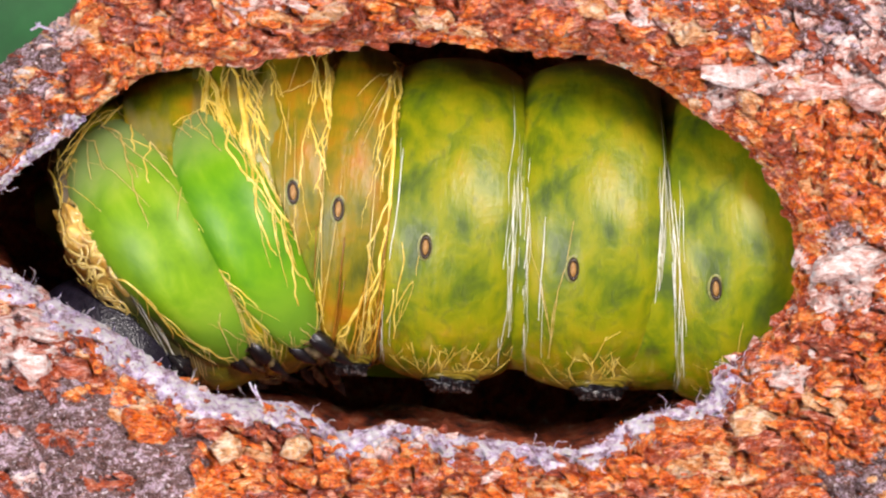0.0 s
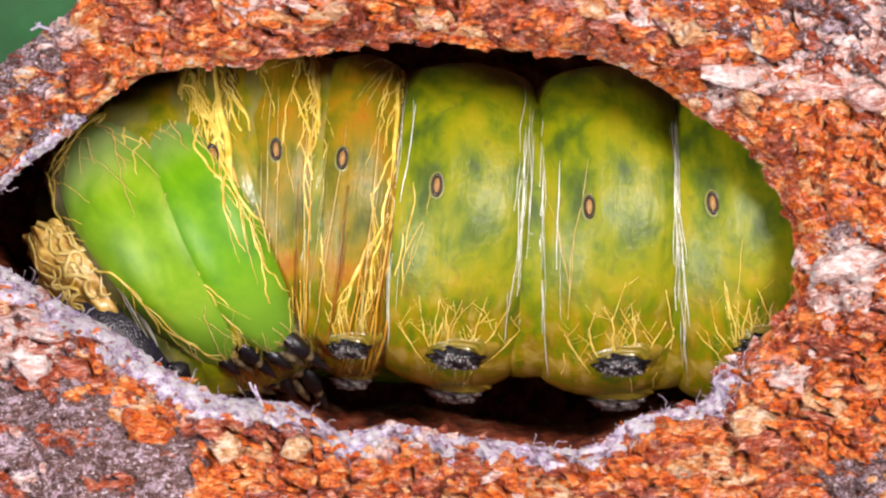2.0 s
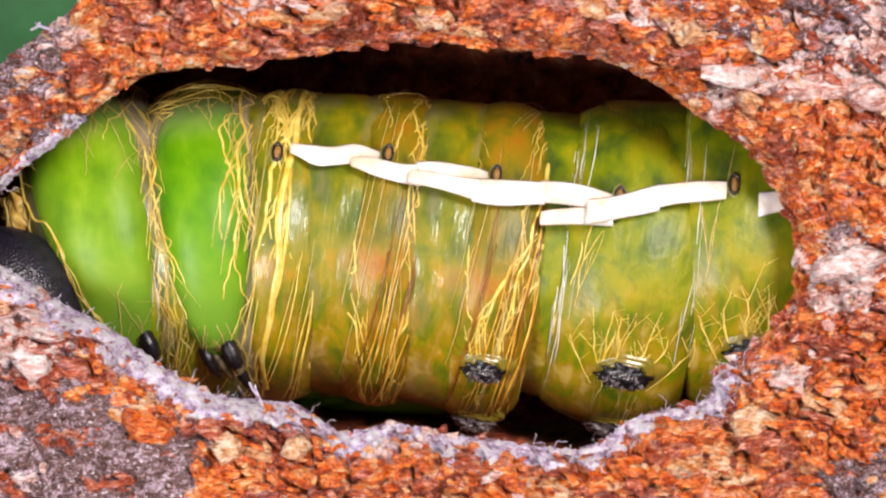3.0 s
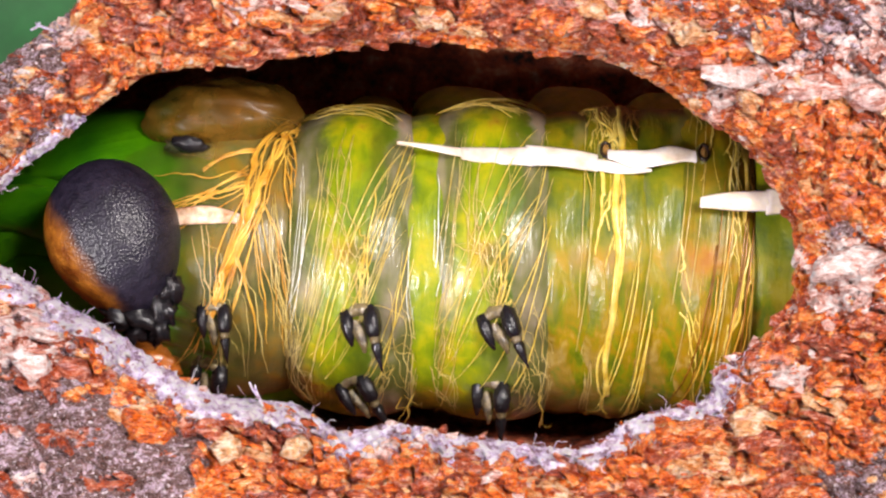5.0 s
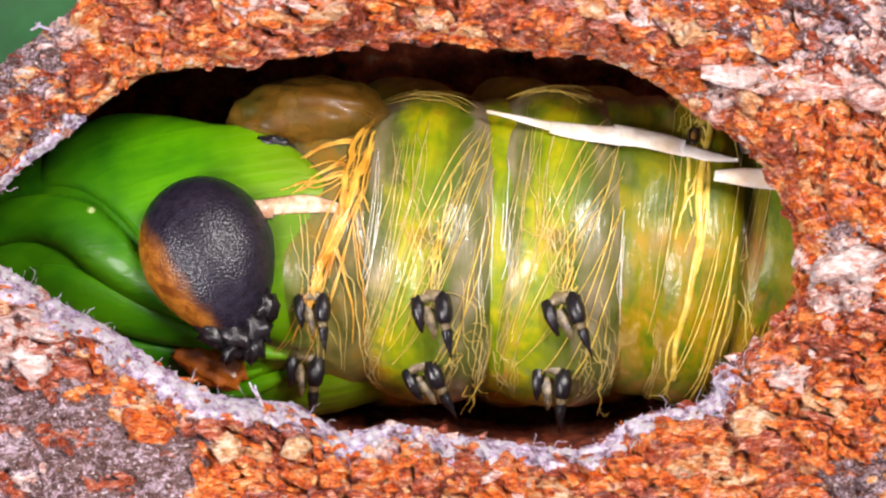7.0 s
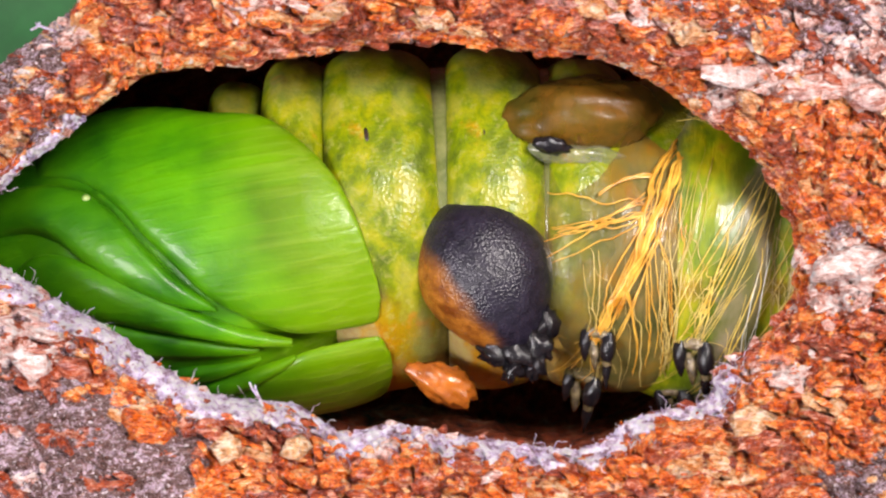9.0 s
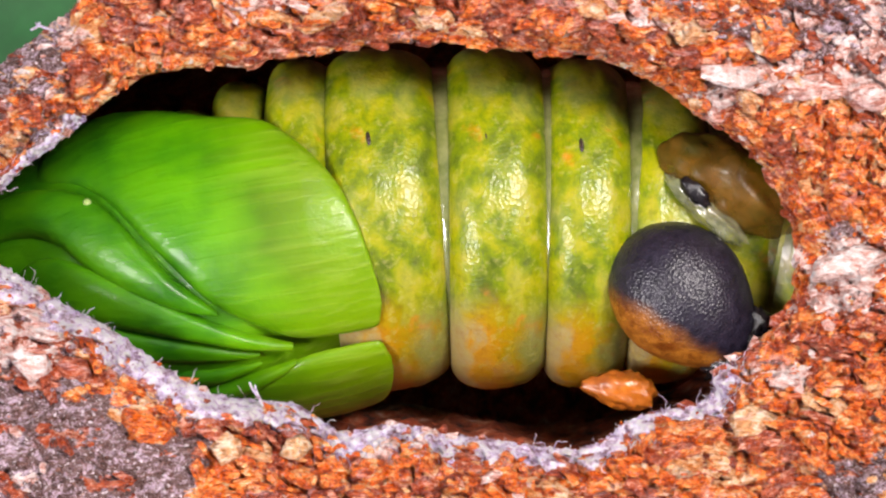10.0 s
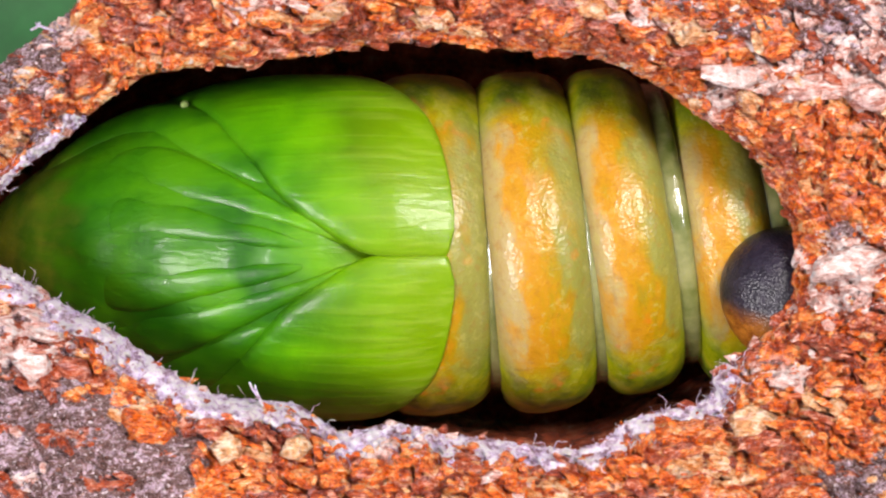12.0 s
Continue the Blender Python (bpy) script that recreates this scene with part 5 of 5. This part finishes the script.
def motions():
    for nm, stops in LARVA_WAY.items():
        walk(LARVA[nm], rows_of([(t, *s) for ts, s in zip(REST, stops) for t in ts]))
    walk(CAP, rows_of(held((0, 190, 618, -50, 0, 2.2), (0.6, 190, 618, -50, 0, 2.2), (0.95, 235, 650, -50, 0, 2.2), (1.6, 235, 650, -50, 0, 2.2), (2.4, 100, 590, -50, 0, 1), (3.2, 20, 520, -40, 0),
                           (4.7, 203, 425, -22, 0), (5.3, 205, 428, -22, 0), (5.5, 284, 468, -22, 0), (5.8, 306, 472, -22, 0), (6.5, 318, 472, -22, 0), (6.8, 325, 472, -22, 0), (7.0, 372, 456, -22, 0), (7.2, 538, 440, -24, 0), (8.8, 862, 488, -24, 0), (9.4, 878, 492, -24, 0),
                           (9.6, 1160, 548, -40, 0), (9.8, 1164, 550, -40, 0), (10.0, 1212, 528, -45, -5), (10.6, 1226, 562, -45, -5), (10.9, 1345, 475, -48, -8), (11.2, 1350, 480, -48, -8), (11.5, 1412, 535, -52, -8)), 2.2))
    walk(FORE, rows_of(held((0, 620, 365, 0, -45, 3.2), (2.4, 625, 380, 0, -45, 3.2), (3.1, 640, 434, 0, -45, 3.2), (4.7, 350, 440, -6, -45, 2.8), (5.3, 350, 440, -6, -45, 2.8), (5.5, 385, 450, -8, -45, 2.4), (6.8, 390, 450, -8, -45, 2.0), (7.2, 385, 445, -8, -45, 0.6), (8.8, 385, 445, -9, -40), (9.4, 385, 450, -9, -40), (10.6, 400, 465, -9, -40),
                            (10.95, 424, 500, -14, -12), (11.25, 426, 500, -14, -11), (11.45, 526, 402, 0, 3), (12.0, 525, 437, 0, -3))))
    for ob, early, late, sunk in SHEATHS:
        walk(ob, [(0, pose(0, 0, 0, -early)), (10.6, pose(0, 0, 0, -early)), (11.25, pose(0, 0, 0, -0.5 * early - 0.5 * late)), (11.45, pose(0, sunk * G, 0, -late)), (12, pose(0, sunk * G, 0, -late))])
    for ob in BUDS:
        walk(ob, [(0, pose(0, 0, 0)), (4.2, pose(0, 0, 0)), (4.7, pose(0, 80 * G, 14 * G)), (12, pose(0, 80 * G, 14 * G))])
    for ob, deg, start in TUBES:
        inward = Vector((0, math.cos(radians(deg)), -math.sin(radians(deg)))) * 90 * G
        under = pose(230 * G, inward.y, inward.z)
        back = [(4.0, pose(0, 0, 0)), (4.6, under), (12, under)] if start < 2.9 and deg < -1 else [(7.0, pose(0, 0, 0)), (8.0, under), (12, under)]
        walk(ob, [(0, under), (start, under), (start + 0.25, pose(0, 0, 0)), *back])
    walk(FOLD, rows_of(held((0, 192, 460, -38, 0, -2.8), (0.6, 192, 460, -38, 0, -2.8), (0.95, 196, 520, -44, 0, -2.8), (1.6, 196, 520, -44, 0, -2.8), (2.3, 112, 478, -42, 0, -2.6), (2.6, 112, 478, -42, 0, -2.6), (3.2, 85, 430, -30, 0, -1.5),
                            (4.7, 300, 470, -20, 0, 1.5), (5.3, 300, 470, -20, 0, 1.5), (6.8, 440, 480, -20, 0, 1.5), (7.2, 620, 480, -20, 0), (8.8, 960, 520, -20, 0, -2), (9.4, 970, 520, -20, 0, -2), (9.6, 1310, 440, -25, 0, -1.6), (10.6, 1350, 440, -25, 0, -1.6), (10.9, 1520, 450, -20, 0, -3.2)), 6.0))
    walk(SHRED, rows_of(held((0, 300, 560, 20, 0, 3), (4.7, 260, 640, 20, 0, 1), (5.3, 260, 640, 20, 0, 1), (6.8, 330, 650, 20, 0), (7.2, 440, 648, 20, 0), (8.8, 780, 678, 25, 0), (9.4, 795, 682, 25, 0),
                             (9.6, 1080, 690, 8, 0, 0.5), (10.6, 1120, 690, 8, 0, 0.5), (10.9, 1480, 690, 10, 0, 2)), 3.4))
    walk(SHIELD, rows_of(held((0, 560, 360, 0, 0, 5), (3.3, 560, 400, 0, 0, 5), (4.7, 392, 208, -4, 0, 1.4), (5.3, 392, 208, -4, 0, 1.4), (5.5, 462, 220, -6, 0, 1.0), (6.8, 496, 222, -6, 0, 1.0), (7.0, 540, 206, -5, 0, 0.8), (7.2, 690, 185, -4, 0, 0.2),
                              (8.8, 1022, 206, -6, 0, -1.3), (9.4, 1038, 210, -4, 0, -1.3), (9.6, 1290, 310, 25, 0, -1.4), (10.6, 1300, 330, 30, 0, -1.6), (10.9, 1520, 330, 30, 0)), 4.2))
    late = [[(350, 400, 0), (420, 400, 0), (500, 400, 0)], [(435, 395, 0), (420, 390, 0), (600, 420, 0)], [(540, 390, 0), (500, 385, 0), (700, 430, 0)], [(695, 388, -4), (700, 390, -8), (755, 425, -2)],
            [(885, 386, -1), (915, 390, -2), (935, 420, -6)], [(1040, 395, 0), (1085, 410, 8), (1090, 400, -9)], [(1180, 410, 0), (1225, 440, 14), (1262, 400, -10)], [(1310, 420, 0), (1330, 450, 16), (1410, 400, -10)]]
    turned = [(500, 400, 0), (590, 410, 0), (690, 412, 0), (745, 412, -2), (910, 405, -2), (1076, 400, -3), (1205, 398, 0), (1312, 398, 3)]
    for k, (ob, (j, m, z), y) in enumerate(zip(ABDOMEN, late, turned)):
        sunk = 2.2 if k < 3 else 0
        rows = [(0, 1230 + 45 * k, 420, 0, -80, 3.0), (3.0, 1230 + 45 * k, 440, 0, -80, 3.0), (4.7, j[0] + 160, 444, 0, -80, 4.8), (6.8, j[0] + 60, 442, 0, -80, 4.4), (7.2, j[0] + 10, j[1] + 25, 0, -80, 0.5 if k < 3 else 3.0), (8.8, j[0] - 10, j[1], j[2], -80), (10.6, *j, -82), (11.0, *m, -76, sunk), (11.25, *m, -70, sunk), (11.45, *y, 4, sunk), (12, z[0] + 10, z[1] + 8, z[2], -2, sunk)]
        walk(ob, rows_of(rows, CORE + 0.2))


motions()
